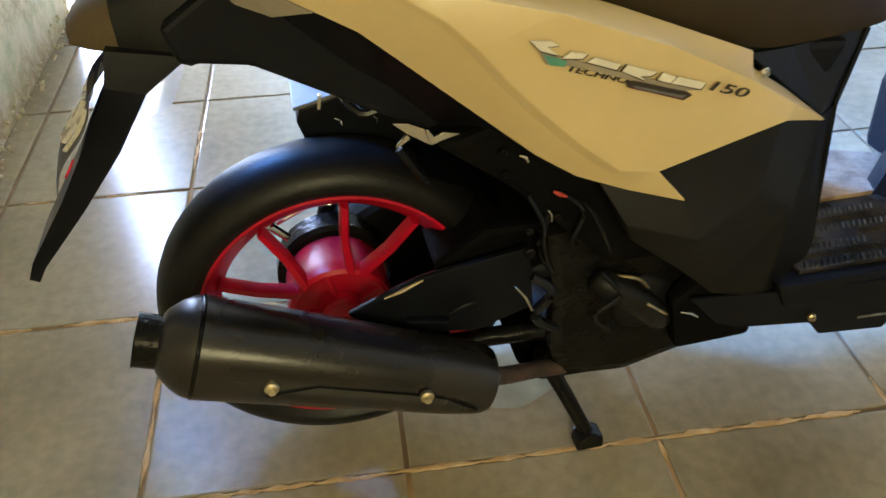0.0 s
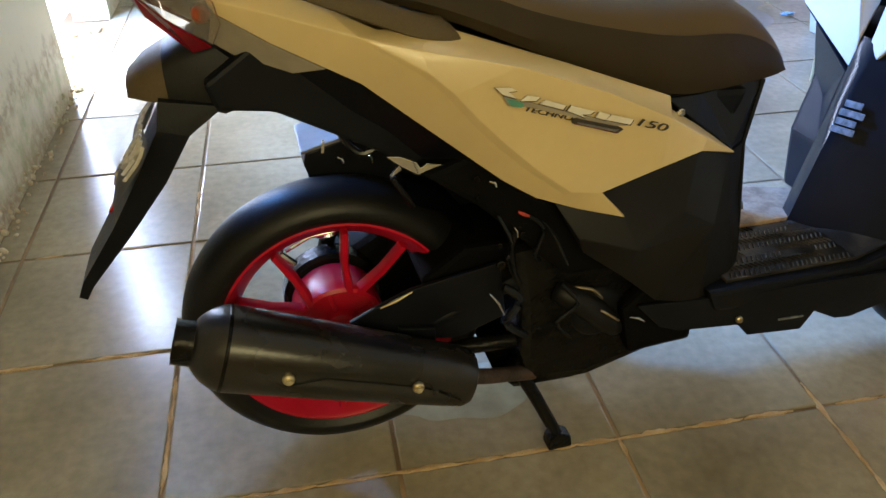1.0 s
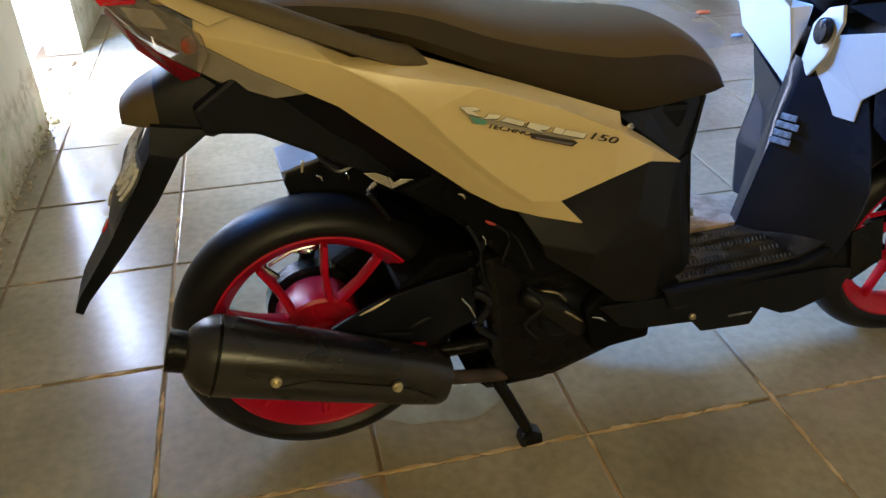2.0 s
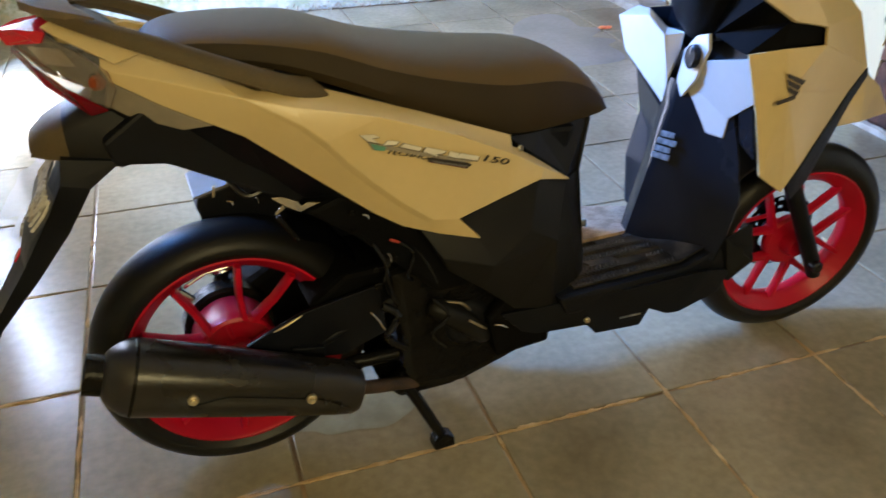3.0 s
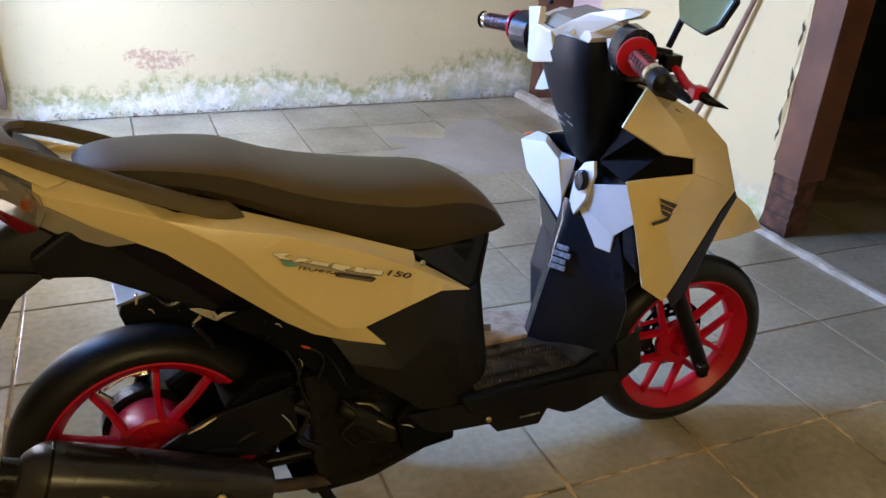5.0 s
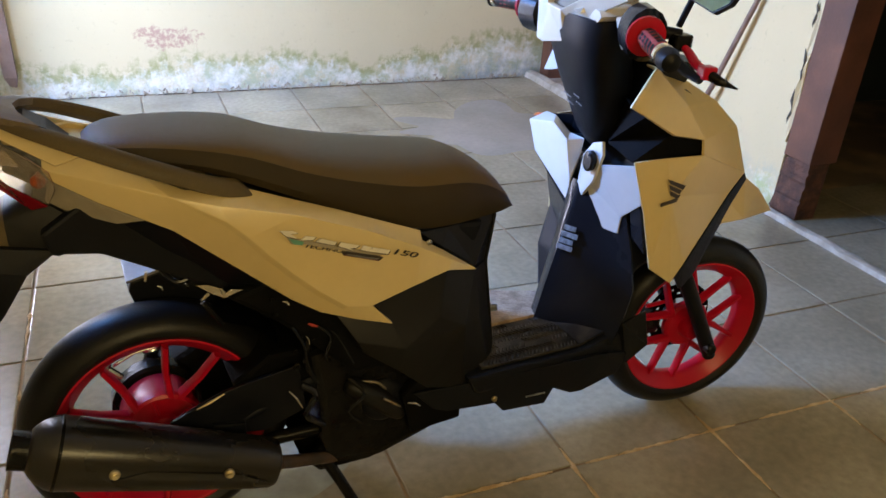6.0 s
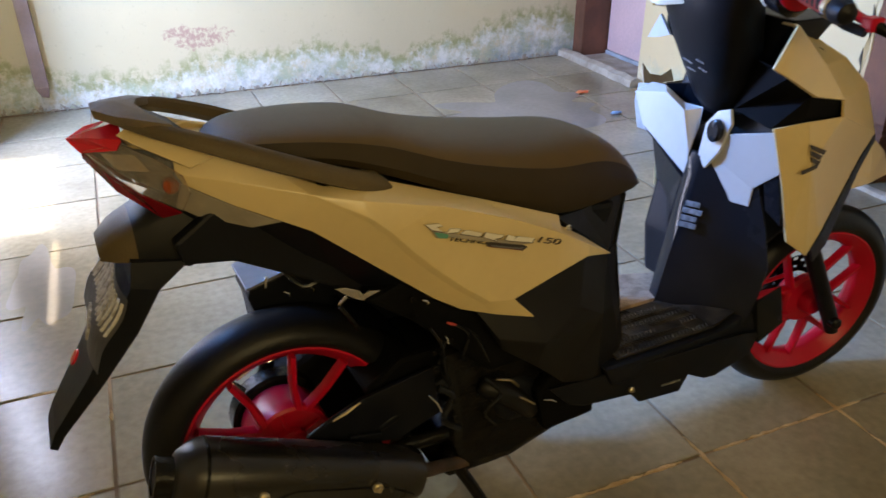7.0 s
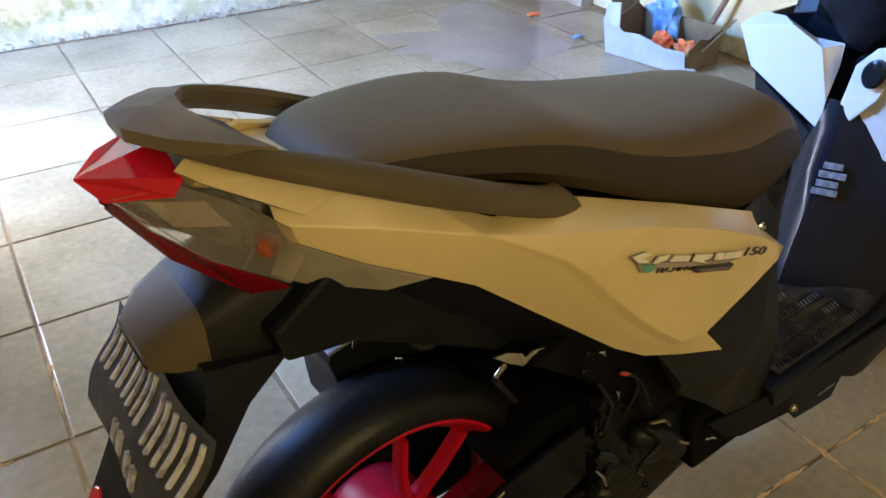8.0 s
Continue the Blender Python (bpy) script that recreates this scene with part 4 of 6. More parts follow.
# tail: black underbody, fender and plate
for side in (1, -1):
    P("under_cowl", fskin([(-0.135, -0.115, 0.775), (-0.05, -0.145, 0.755), (0.05, -0.165, 0.70), (0.19, -0.178, 0.585), (0.28, -0.18, 0.515), (0.30, -0.13, 0.475), (0.20, -0.105, 0.515), (0.108, -0.09, 0.552), (0.035, -0.085, 0.592), (-0.063, -0.080, 0.650), (-0.125, -0.075, 0.655), (-0.155, -0.085, 0.72)], [(0, 11, 10, 9, 1), (1, 9, 8, 2), (2, 8, 7, 3), (3, 7, 6, 5, 4)], 0.006, side, 0.004), BLACK)
P("under_tray", prism([(-0.14, 0.70), (-0.13, 0.665), (-0.06, 0.655), (0.04, 0.60), (0.11, 0.56), (0.24, 0.56), (0.10, 0.70), (-0.05, 0.76)], -0.088, 0.088, 0.006), BLACK)
fender = empty("rear_fender", scooter)
for name, mat, label, rows in (("fender_tip", DUSTY_LIT_BLACK, "dusty fender tip toned brown as lit", ((-0.236, 0.038, 0.698, 0.684), (-0.214, 0.056, 0.716, 0.676), (-0.186, 0.060, 0.730, 0.671))), ("fender_top", COVER, "dark grey fender top", ((-0.186, 0.060, 0.730, 0.671), (-0.166, 0.062, 0.739, 0.668), (-0.120, 0.066, 0.756, 0.652), (-0.060, 0.062, 0.750, 0.668)))):
    bm = loft([[(x, -w, zt - 0.020), (x, -w * 0.86, zt - 0.006), (x, -w * 0.6, zt), (x, w * 0.6, zt), (x, w * 0.86, zt - 0.006), (x, w, zt - 0.020), (x, w * 0.96, zb), (x, -w * 0.96, zb)] for x, w, zt, zb in rows])
    P(name, bm, mat, fender, label, True)
bm = loft([[(x0, -w, z0), (x0, w, z0), (x1, w, z1), (x1, -w, z1)] for x0, z0, x1, z1, w in ((-0.198, 0.680, -0.120, 0.665, 0.072), (-0.206, 0.645, -0.168, 0.634, 0.080), (-0.240, 0.588, -0.209, 0.572, 0.078), (-0.290, 0.510, -0.270, 0.496, 0.066), (-0.350, 0.425, -0.338, 0.416, 0.047), (-0.362, 0.400, -0.352, 0.394, 0.044))])
P("mud_flap", bm, BLACK, fender, smooth=False)
M_PLATE = Matrix.Translation((-0.247, 0.008, 0.606)) @ Euler((0, radians(31.5), 0)).to_matrix().to_4x4()


def bent(y, z):
    return 0.006 * math.sin(y * 24 + 0.6) + 0.004 * math.sin(z * 60) + 0.010 * (y / 0.13) ** 2


bm = bmesh.new()
grid = [[bm.verts.new((bent(-0.13 + 0.26 * i / 16, -0.062 + 0.116 * j / 8), -0.13 + 0.26 * i / 16, -0.062 + 0.116 * j / 8)) for i in range(17)] for j in range(9)]
for a, b in zip(grid, grid[1:]):
    for i in range(16):
        bm.faces.new((a[i], a[i + 1], b[i + 1], b[i]))
bmesh.ops.solidify(bm, geom=bm.faces[:], thickness=0.002)
bm.transform(M_PLATE)
P("plate_sheet", bm, material("plate_grey", (0.12, 0.11, 0.095), 0.35, alt=(0.07, 0.065, 0.06), scale=18, bump=0.3), fender, "bent dirty grey number plate", True)
for y, z, h in ((0.106, 0.016, 0.052), (0.070, 0.016, 0.052), (0.036, 0.016, 0.052), (0.002, 0.016, 0.052), (-0.044, 0.016, 0.052), (-0.078, 0.016, 0.052), (-0.110, 0.016, 0.052), (0.034, -0.042, 0.022), (0.012, -0.042, 0.022), (-0.022, -0.042, 0.022), (-0.044, -0.042, 0.022)):
    for k in (-1, 1):
        yy = y + k * h * 0.15
        bm = bmesh.new()
        for n in range(4):
            zz = z - h / 2 + h * n / 4
            x0, x1 = bent(yy, zz), bent(yy, zz + h / 4)
            loft([[(x - 0.0036, yy - 0.0021, q), (x - 0.0036, yy + 0.0021, q), (x + 0.0004, yy + 0.0026, q), (x + 0.0004, yy - 0.0026, q)] for x, q in ((x0, zz), (x1, zz + h / 4))], bm=bm)
        bm.transform(M_PLATE)
        P("plate_bar", bm, PLATE_WHITE, fender, "plain white embossed bar")
bm = disc((0, 0, 0), 0.013, 0.003, 20, bevel=0.001)
bm.transform(Matrix.Translation((-0.302, 0.046, 0.492)) @ Vector((-0.80, 0, 0.58)).to_track_quat("Y", "Z").to_matrix().to_4x4())
P("reflector", bm, LAMP_RED, fender, "small round red reflector", True)

# side panels, painted
U = [(-0.118, -0.105, 0.826), (-0.075, -0.122, 0.828), (-0.03, -0.135, 0.812), (0.01, -0.148, 0.788), (0.075, -0.160, 0.757), (0.15, -0.160, 0.757), (0.318, -0.165, 0.697), (0.468, -0.168, 0.640), (0.472, -0.168, 0.620), (0.519, -0.158, 0.590), (0.600, -0.143, 0.531)]
Mid = [(-0.120, -0.132, 0.800), (-0.04, -0.155, 0.780), (0.05, -0.180, 0.755), (0.12, -0.195, 0.738), (0.24, -0.208, 0.712), (0.36, -0.207, 0.668), (0.46, -0.194, 0.618), (0.53, -0.175, 0.575)]
Low = [(0.518, -0.186, 0.560), (0.452, -0.196, 0.546), (0.364, -0.206, 0.524), (0.402, -0.207, 0.481), (0.334, -0.196, 0.498), (0.275, -0.189, 0.519), (0.228, -0.185, 0.549), (0.189, -0.182, 0.581), (0.050, -0.166, 0.694), (-0.052, -0.148, 0.747), (-0.112, -0.132, 0.783)]
Cre = [(0.075, -0.188, 0.742), (0.130, -0.203, 0.711), (0.160, -0.206, 0.683), (0.190, -0.208, 0.648), (0.225, -0.209, 0.612), (0.270, -0.209, 0.570), (0.318, -0.207, 0.531)]
Ins = [(x - 0.0035 - 0.001 * k, y + 0.003 + 0.0013 * k, z - 0.0035 - 0.001 * k) for (x, y, z), k in zip(Cre, (0, 2, 3, 4, 4, 4, 3))]
SIDE = U + Mid + Low + Cre + Ins
iU, iM, iL, iC, iI = 0, len(U), len(U) + len(Mid), len(U) + len(Mid) + len(Low), len(U) + len(Mid) + len(Low) + len(Cre)
FACES = [(iU, iU + 1, iM + 1, iM), (iU + 1, iU + 2, iU + 3, iM + 2, iM + 1), (iU + 3, iU + 4, iM + 2), (iU + 4, iU + 5, iM + 3, iM + 2), (iU + 5, iU + 6, iM + 4, iM + 3), (iU + 6, iM + 5, iM + 4), (iU + 6, iU + 7, iU + 8, iM + 6, iM + 5), (iU + 8, iU + 9, iM + 7, iM + 6), (iU + 9, iU + 10, iM + 7), (iU + 10, iL, iM + 7), (iM + 6, iM + 7, iL, iL + 1), (iM + 5, iM + 6, iL + 1)]
FACES += [(iC, iM + 2, iM + 3, iC + 1), (iC + 1, iM + 3, iM + 4, iC + 2), (iC + 2, iM + 4, iC + 3), (iC + 3, iM + 4, iM + 5, iC + 4), (iC + 4, iM + 5, iL + 1, iC + 5), (iC + 5, iL + 1, iL + 2, iC + 6)]
FACES += [(iC + i, iC + i + 1, iI + i + 1, iI + i) for i in range(6)]
FACES += [(iC + 6, iL + 2, iL + 3, iL + 4, iI + 6), (iI + 6, iL + 4, iL + 5, iI + 5), (iI + 5, iL + 5, iL + 6, iI + 4), (iI + 4, iL + 6, iL + 7, iI + 3), (iI + 3, iL + 7, iI + 2), (iI + 2, iL + 7, iL + 8, iI + 1), (iI + 1, iL + 8, iI), (iI, iL + 8, iM + 2), (iM + 2, iC, iI)]
FACES += [(iM + 2, iL + 8, iL + 9, iM + 1), (iM + 1, iL + 9, iL + 10, iM)]
for side in (1, -1):
    P("side_panel", fskin(SIDE, [f[::-1] for f in FACES], 0.006, side, 0.0025), WHITE, label="faceted pearl white body panel", smooth=True)
    P("tail_fillet", fskin([(-0.115, -0.128, 0.782), (-0.052, -0.146, 0.745), (0.01, -0.155, 0.712), (-0.03, -0.138, 0.705), (-0.10, -0.115, 0.728), (-0.125, -0.11, 0.745)], [(0, 5, 4, 3, 2, 1)], 0.005, side, 0.002), LENS_GREY, label="smoky corner piece under the lamp")

# badge on the near panel, drawn as plain shapes, with the readable figures
B_Y = -0.2115


def badge(name, outline, mat, lift=0.0, label=""):
    bm = prism(outline, -0.0012, 0.0012, 0.0)
    bm.transform(Matrix.Translation((0.213, B_Y - lift, 0.690)) @ Euler((radians(-2), 0, radians(1.0))).to_matrix().to_4x4() @ Matrix.Translation((-0.213, 0, -0.690)))
    return PF(name, bm, mat, label=label)


badge("badge_shadow", [(0.217, 0.680), (0.234, 0.674), (0.293, 0.653), (0.340, 0.638), (0.390, 0.622), (0.369, 0.624), (0.309, 0.642), (0.249, 0.662), (0.235, 0.663), (0.224, 0.666)], LENS_GREY, 0.0, "grey lower half of the badge")
badge("badge_foil", [(0.221, 0.676), (0.234, 0.672), (0.245, 0.667), (0.242, 0.662), (0.228, 0.665)], GREEN, 0.0012, "green foil corner of the badge")
for o in ([(0.207, 0.691), (0.228, 0.689), (0.235, 0.684), (0.224, 0.684), (0.234, 0.675), (0.217, 0.681)], [(0.240, 0.671), (0.248, 0.677), (0.265, 0.673), (0.260, 0.669)], [(0.265, 0.665), (0.273, 0.669), (0.300, 0.659), (0.296, 0.654)], [(0.302, 0.652), (0.307, 0.658), (0.339, 0.647), (0.333, 0.644), (0.322, 0.645), (0.327, 0.640)], [(0.341, 0.639), (0.346, 0.646), (0.361, 0.640), (0.355, 0.634)], [(0.356, 0.634), (0.363, 0.640), (0.394, 0.630), (0.390, 0.624)]):
    badge("badge_shape", o, PALE, 0.0022, "plain pale raised shape")
    cx, cz = sum(p[0] for p in o) / len(o), sum(p[1] for p in o) / len(o)
    badge("badge_edge", [(cx + (x - cx) * 1.06 + 0.0004, cz + (z - cz) * 1.12 - 0.0012) for x, z in o], INK, 0.0012, "dark edge of a raised shape")
badge("badge_bar", [(0.309, 0.639), (0.317, 0.640), (0.376, 0.622), (0.382, 0.618), (0.373, 0.613), (0.310, 0.634)], INK, 0.001)
badge("badge_bar", [(0.316, 0.6355), (0.367, 0.620), (0.375, 0.6187), (0.370, 0.6165), (0.318, 0.6320)], GREY, 0.0022)
badge("badge_line", [(0.312, 0.6345), (0.372, 0.6155), (0.373, 0.6142), (0.312, 0.6332)], MAROON, 0.0022)


def flank_text(name, text, x, z, size, wide):
    m = FLANK @ Matrix.Translation((x, B_Y - 0.0012 + (x - 0.213) * 0.0175, z)) @ Euler((radians(-2), radians(17.6), radians(1.0))).to_matrix().to_4x4() @ Euler((radians(90), 0, 0)).to_matrix().to_4x4()
    return lettering(name, text, size, m, INK, scooter, 0.0010, 0.2, wide)


flank_text("figures", "150", 0.396, 0.622, 0.0145, 2.35)
flank_text("word", "TECHNO", 0.244, 0.6575, 0.0088, 1.9)

# seat
TOPZ = [(-0.070, 0.797), (-0.062, 0.819), (-0.04, 0.833), (0.0, 0.839), (0.09, 0.836), (0.17, 0.827), (0.22, 0.811), (0.27, 0.794), (0.35, 0.777), (0.46, 0.762), (0.55, 0.753), (0.60, 0.739), (0.65, 0.708), (0.69, 0.663), (0.708, 0.631)]
BOTZ = [(-0.070, 0.790), (0.0, 0.796), (0.10, 0.780), (0.18, 0.750), (0.27, 0.710), (0.35, 0.674), (0.47, 0.628), (0.55, 0.618), (0.65, 0.618), (0.708, 0.622)]
WIDE = [(-0.070, 0.045), (-0.055, 0.072), (-0.02, 0.092), (0.05, 0.112), (0.15, 0.134), (0.25, 0.144), (0.35, 0.146), (0.45, 0.142), (0.55, 0.124), (0.62, 0.104), (0.68, 0.084), (0.708, 0.066)]
TOPZ, BOTZ, WIDE = ([(p.x, p.y) for p in smooth_path([(a, b, 0) for a, b in table], 6)] for table in (TOPZ, BOTZ, WIDE))


def saddle(profile, name, mat, label):
    rings = []
    for i in range(72):
        x = -0.070 + 0.778 * (i / 71)
        t, b, w = interp(x, TOPZ), interp(x, BOTZ), interp(x, WIDE)
        rings.append([(x, a * w, b + c * (t - b)) for a, c in profile])
    return P(name, loft(rings), mat, label=label, smooth=True)


EDGE = [(-0.93, 0.655), (-0.885, 0.76), (-0.80, 0.855), (-0.66, 0.925), (-0.50, 0.965), (-0.28, 0.99), (0, 1.0)]
saddle(EDGE + [(-a, c) for a, c in EDGE[-2::-1]], "seat", SEAT_LIT, "stepped vinyl saddle top in its lit brown tone")
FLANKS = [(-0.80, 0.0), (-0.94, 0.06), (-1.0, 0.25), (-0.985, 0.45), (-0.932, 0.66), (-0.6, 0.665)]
saddle(FLANKS + [(-a, c) for a, c in FLANKS[::-1]], "seat_side", SEAT_SHADED, "vinyl saddle flank darkened for shade")
for s in (-1, 1):
    bolt("seat_bolt", (0.480, s * 0.158, 0.617), 0.006, scooter, CHROME)
# tank lid behind the saddle
P("tail_lid", skin([(-0.18, 0.0, 0.842), (-0.165, -0.045, 0.838), (-0.06, -0.088, 0.815), (-0.03, -0.09, 0.808), (-0.04, 0.0, 0.815), (-0.03, 0.09, 0.808), (-0.06, 0.088, 0.815), (-0.165, 0.045, 0.838)], [(0, 1, 2, 3, 4), (0, 4, 5, 6, 7)], 0.005, 1, 0.002), WHITE)

# grab rail: two thick side bars joined by a flat plate behind the saddle
SIDE_BAR = smooth_path([(0.172, -0.142, 0.742), (0.150, -0.148, 0.744), (0.11, -0.153, 0.755), (0.0, -0.147, 0.801), (-0.095, -0.124, 0.841), (-0.145, -0.092, 0.858), (-0.176, -0.060, 0.868)], 4)
rings = []
for i, o in enumerate(SIDE_BAR):
    e = i / (len(SIDE_BAR) - 1)
    thick = min(1.0, 0.12 + 5.5 * e)
    wide = 0.030 * thick * (1 - 0.25 * e)
    tall = 0.026 * thick * (1 - 0.55 * max(0, e - 0.55) / 0.45)
    rings.append([o + Vector((0, dy * wide, dz * tall)) for dy, dz in ((0.0, 0.0), (0.02, 0.30), (0.20, 0.72), (0.48, 0.95), (0.80, 0.98), (1.0, 0.78), (1.05, 0.30), (0.80, -0.10), (0.30, -0.14))])
for s in (1, -1):
    P("grab_rail", loft([[(p.x, p.y * s, p.z) for p in r] for r in rings]), DUSTY_LIT_BLACK, label="dusty dark plastic grab rail beside the saddle, toned as lit", smooth=True)
P("rail_plate", skin([(-0.203, -0.022, 0.874), (-0.203, 0.022, 0.874), (-0.176, 0.056, 0.870), (-0.150, 0.080, 0.866), (-0.122, 0.082, 0.860), (-0.142, 0.044, 0.868), (-0.150, 0.0, 0.871), (-0.142, -0.044, 0.868), (-0.115, -0.098, 0.858), (-0.148, -0.086, 0.866), (-0.180, -0.058, 0.870), (-0.176, 0.0, 0.878)], [(0, 1, 11), (1, 2, 11), (2, 3, 5, 11), (3, 4, 5), (5, 6, 11), (6, 7, 11), (7, 9, 10, 11), (7, 8, 9), (10, 0, 11)], 0.013, 1, 0.003), DUSTY_LIT_PLATE, label="flat dusty plate of the grab rail, toned tan as lit", smooth=True)
P("rail_strut", loft([[(x, -w, z), (x, w, z), (x + 0.016, w, z + 0.004), (x + 0.016, -w, z + 0.004)] for x, w, z in ((-0.152, 0.040, 0.862), (-0.122, 0.036, 0.846), (-0.088, 0.034, 0.812))]), BLACK)

# tail lamp
lampset = empty("tail_lamp", scooter)
for side in (1, -1):
    P("side_lens", skin([(-0.226, -0.024, 0.834), (-0.180, -0.060, 0.845), (-0.145, -0.080, 0.826), (-0.113, -0.098, 0.800), (-0.108, -0.107, 0.776), (-0.120, -0.100, 0.752), (-0.170, -0.070, 0.778), (-0.207, -0.042, 0.808)], [(0, 7, 6, 1), (1, 6, 5, 2), (2, 5, 4, 3)], 0.003, side, 0.0), LAMP_CLEAR, lampset, "clear turn signal lens")
    P("red_corner", skin([(-0.242, 0.0, 0.846), (-0.229, -0.022, 0.831), (-0.186, -0.059, 0.837), (-0.178, -0.064, 0.850), (-0.216, -0.034, 0.851)], [(0, 1, 2, 4), (4, 2, 3)], 0.003, side, 0.0), LAMP_RED, lampset, "red tail lens")
    P("red_lower", skin([(-0.224, -0.024, 0.829), (-0.205, -0.042, 0.804), (-0.168, -0.070, 0.774), (-0.123, -0.099, 0.748), (-0.145, -0.068, 0.735), (-0.195, -0.038, 0.775), (-0.228, -0.006, 0.820)], [(0, 6, 5, 1), (1, 5, 4, 2), (2, 4, 3)], 0.003, side, 0.0), LAMP_DARK, lampset, "dark red lower lens")
    P("signal_baffle", skin([(-0.205, -0.040, 0.832), (-0.165, -0.062, 0.828), (-0.150, -0.072, 0.805), (-0.188, -0.050, 0.808)], [(0, 3, 2, 1)], 0.003, side, 0.0), CHROME, lampset)
    P("amber_bulb", disc((-0.128, -0.082 * side, 0.785), 0.011, 0.010, 16, bevel=0.004), LAMP_AMBER, lampset, "amber bulb behind the lens", True)
    P("lamp_hood", skin([(-0.182, -0.060, 0.858), (-0.166, -0.068, 0.846), (-0.102, -0.106, 0.812), (-0.070, -0.106, 0.822), (-0.115, -0.080, 0.845), (-0.168, -0.052, 0.864)], [(0, 1, 2, 3, 4, 5)], 0.004, side, 0.0), WHITE, lampset)
P("red_top", skin([(-0.242, 0.0, 0.848), (-0.216, -0.034, 0.853), (-0.178, -0.064, 0.852), (-0.172, 0.0, 0.862), (-0.178, 0.064, 0.852), (-0.216, 0.034, 0.853)], [(0, 1, 2, 3), (0, 3, 4, 5)], 0.003, 1, 0.0), LAMP_RED, lampset, "red top lens")
P("lamp_bowl", loft([[(x, -w, zt), (x, w, zt), (x, w * 0.8, zb), (x, -w * 0.8, zb)] for x, w, zt, zb in ((-0.215, 0.008, 0.842, 0.825), (-0.18, 0.028, 0.842, 0.790), (-0.12, 0.065, 0.812, 0.756), (-0.10, 0.07, 0.81, 0.752))]), SILVER, lampset, "silvered reflector bowl")

# lower body cover under the saddle
for side in (1, -1):
    P("lower_cover", fskin([(0.300, -0.180, 0.512), (0.402, -0.192, 0.482), (0.366, -0.192, 0.524), (0.452, -0.184, 0.545), (0.520, -0.175, 0.559), (0.598, -0.134, 0.528), (0.640, -0.100, 0.525), (0.650, -0.100, 0.440), (0.660, -0.115, 0.335), (0.635, -0.150, 0.300), (0.560, -0.180, 0.290), (0.485, -0.178, 0.305), (0.420, -0.186, 0.365), (0.352, -0.186, 0.418), (0.338, -0.203, 0.452), (0.425, -0.214, 0.426), (0.560, -0.184, 0.435), (0.500, -0.196, 0.470), (0.606, -0.150, 0.430)], [(0, 14, 15, 1), (1, 15, 17, 3, 2), (15, 16, 17), (3, 17, 4), (4, 17, 16, 5), (5, 16, 18), (5, 18, 7, 6), (0, 13, 14), (14, 13, 12, 15), (15, 12, 11, 16), (16, 11, 10), (16, 10, 9, 18), (18, 9, 8, 7)], 0.006, side, 0.004), COVER, smooth=True)
    P("seat_flank", fskin([(0.474, -0.150, 0.628), (0.540, -0.128, 0.622), (0.660, -0.088, 0.622), (0.640, -0.096, 0.527), (0.600, -0.134, 0.533), (0.520, -0.150, 0.592)], [(0, 5, 4, 3, 2, 1)], 0.005, side, 0.003), COVER)
P("front_cover", skin([(0.660, -0.088, 0.622), (0.672, 0.0, 0.625), (0.660, 0.088, 0.622), (0.640, 0.096, 0.527), (0.652, 0.0, 0.53), (0.640, -0.096, 0.527), (0.660, -0.105, 0.335), (0.675, 0.0, 0.335), (0.660, 0.105, 0.335)], [(0, 5, 4, 1), (1, 4, 3, 2), (5, 6, 7, 4), (4, 7, 8, 3)], 0.006, 1, 0.003), BLACK)
P("luggage_bin", prism([(0.12, 0.66), (0.20, 0.56), (0.58, 0.52), (0.62, 0.62), (0.47, 0.63), (0.30, 0.69), (0.15, 0.74)], -0.11, 0.11, 0.01), BLACK)
PF("hook", tube(smooth_path([(0.665, -0.02, 0.375), (0.69, -0.03, 0.372), (0.705, -0.04, 0.375)], 3), 0.008, 8), GREY, label="small grey peg", smooth=True)

# footboard with ribbed mat
P("footboard", prism([(0.56, 0.318), (0.84, 0.318), (0.93, 0.345), (0.97, 0.30), (0.93, 0.262), (0.78, 0.270), (0.58, 0.275)], -0.185, 0.055, 0.008), BLACK)
for side in (1, -1):
    P("side_skirt", fskin([(x, y * (1.0 if side > 0 else 0.28), z) for x, y, z in [(0.46, -0.170, 0.292), (0.62, -0.192, 0.302), (0.90, -0.195, 0.306), (0.96, -0.185, 0.290), (0.935, -0.190, 0.246), (0.84, -0.196, 0.224), (0.812, -0.196, 0.226), (0.768, -0.196, 0.248), (0.748, -0.198, 0.216), (0.650, -0.198, 0.221), (0.630, -0.196, 0.244), (0.53, -0.185, 0.242), (0.50, -0.178, 0.250)]], [(0, 12, 11, 10, 1), (1, 10, 9, 8, 7, 2), (2, 7, 6, 5, 4, 3)], 0.008, side, 0.003), BLACK)
P("skirt_trim", prism([(0.695, 0.243), (0.742, 0.241), (0.742, 0.2445), (0.695, 0.2465)], -0.194, -0.192, 0.0), SILVER)
bolt("skirt_bolt", (0.618, -0.194, 0.262), 0.006, scooter, BRASS)
P("under_frame", prism([(0.55, 0.28), (0.95, 0.28), (0.95, 0.25), (0.80, 0.215), (0.60, 0.215)], -0.12, 0.12, 0.01), IRON)
P("floor_mat", prism([(0.60, 0.319), (0.842, 0.319), (0.905, 0.340), (0.905, 0.345), (0.840, 0.3245), (0.60, 0.3245)], -0.168, -0.028, 0.001), MAT, label="dark ribbed rubber mat")
bm = prism([(0.60, -0.026), (0.86, -0.026), (0.905, -0.020), (0.898, 0.068), (0.777, 0.120), (0.60, 0.192)], 0.0, 0.010, 0.002)
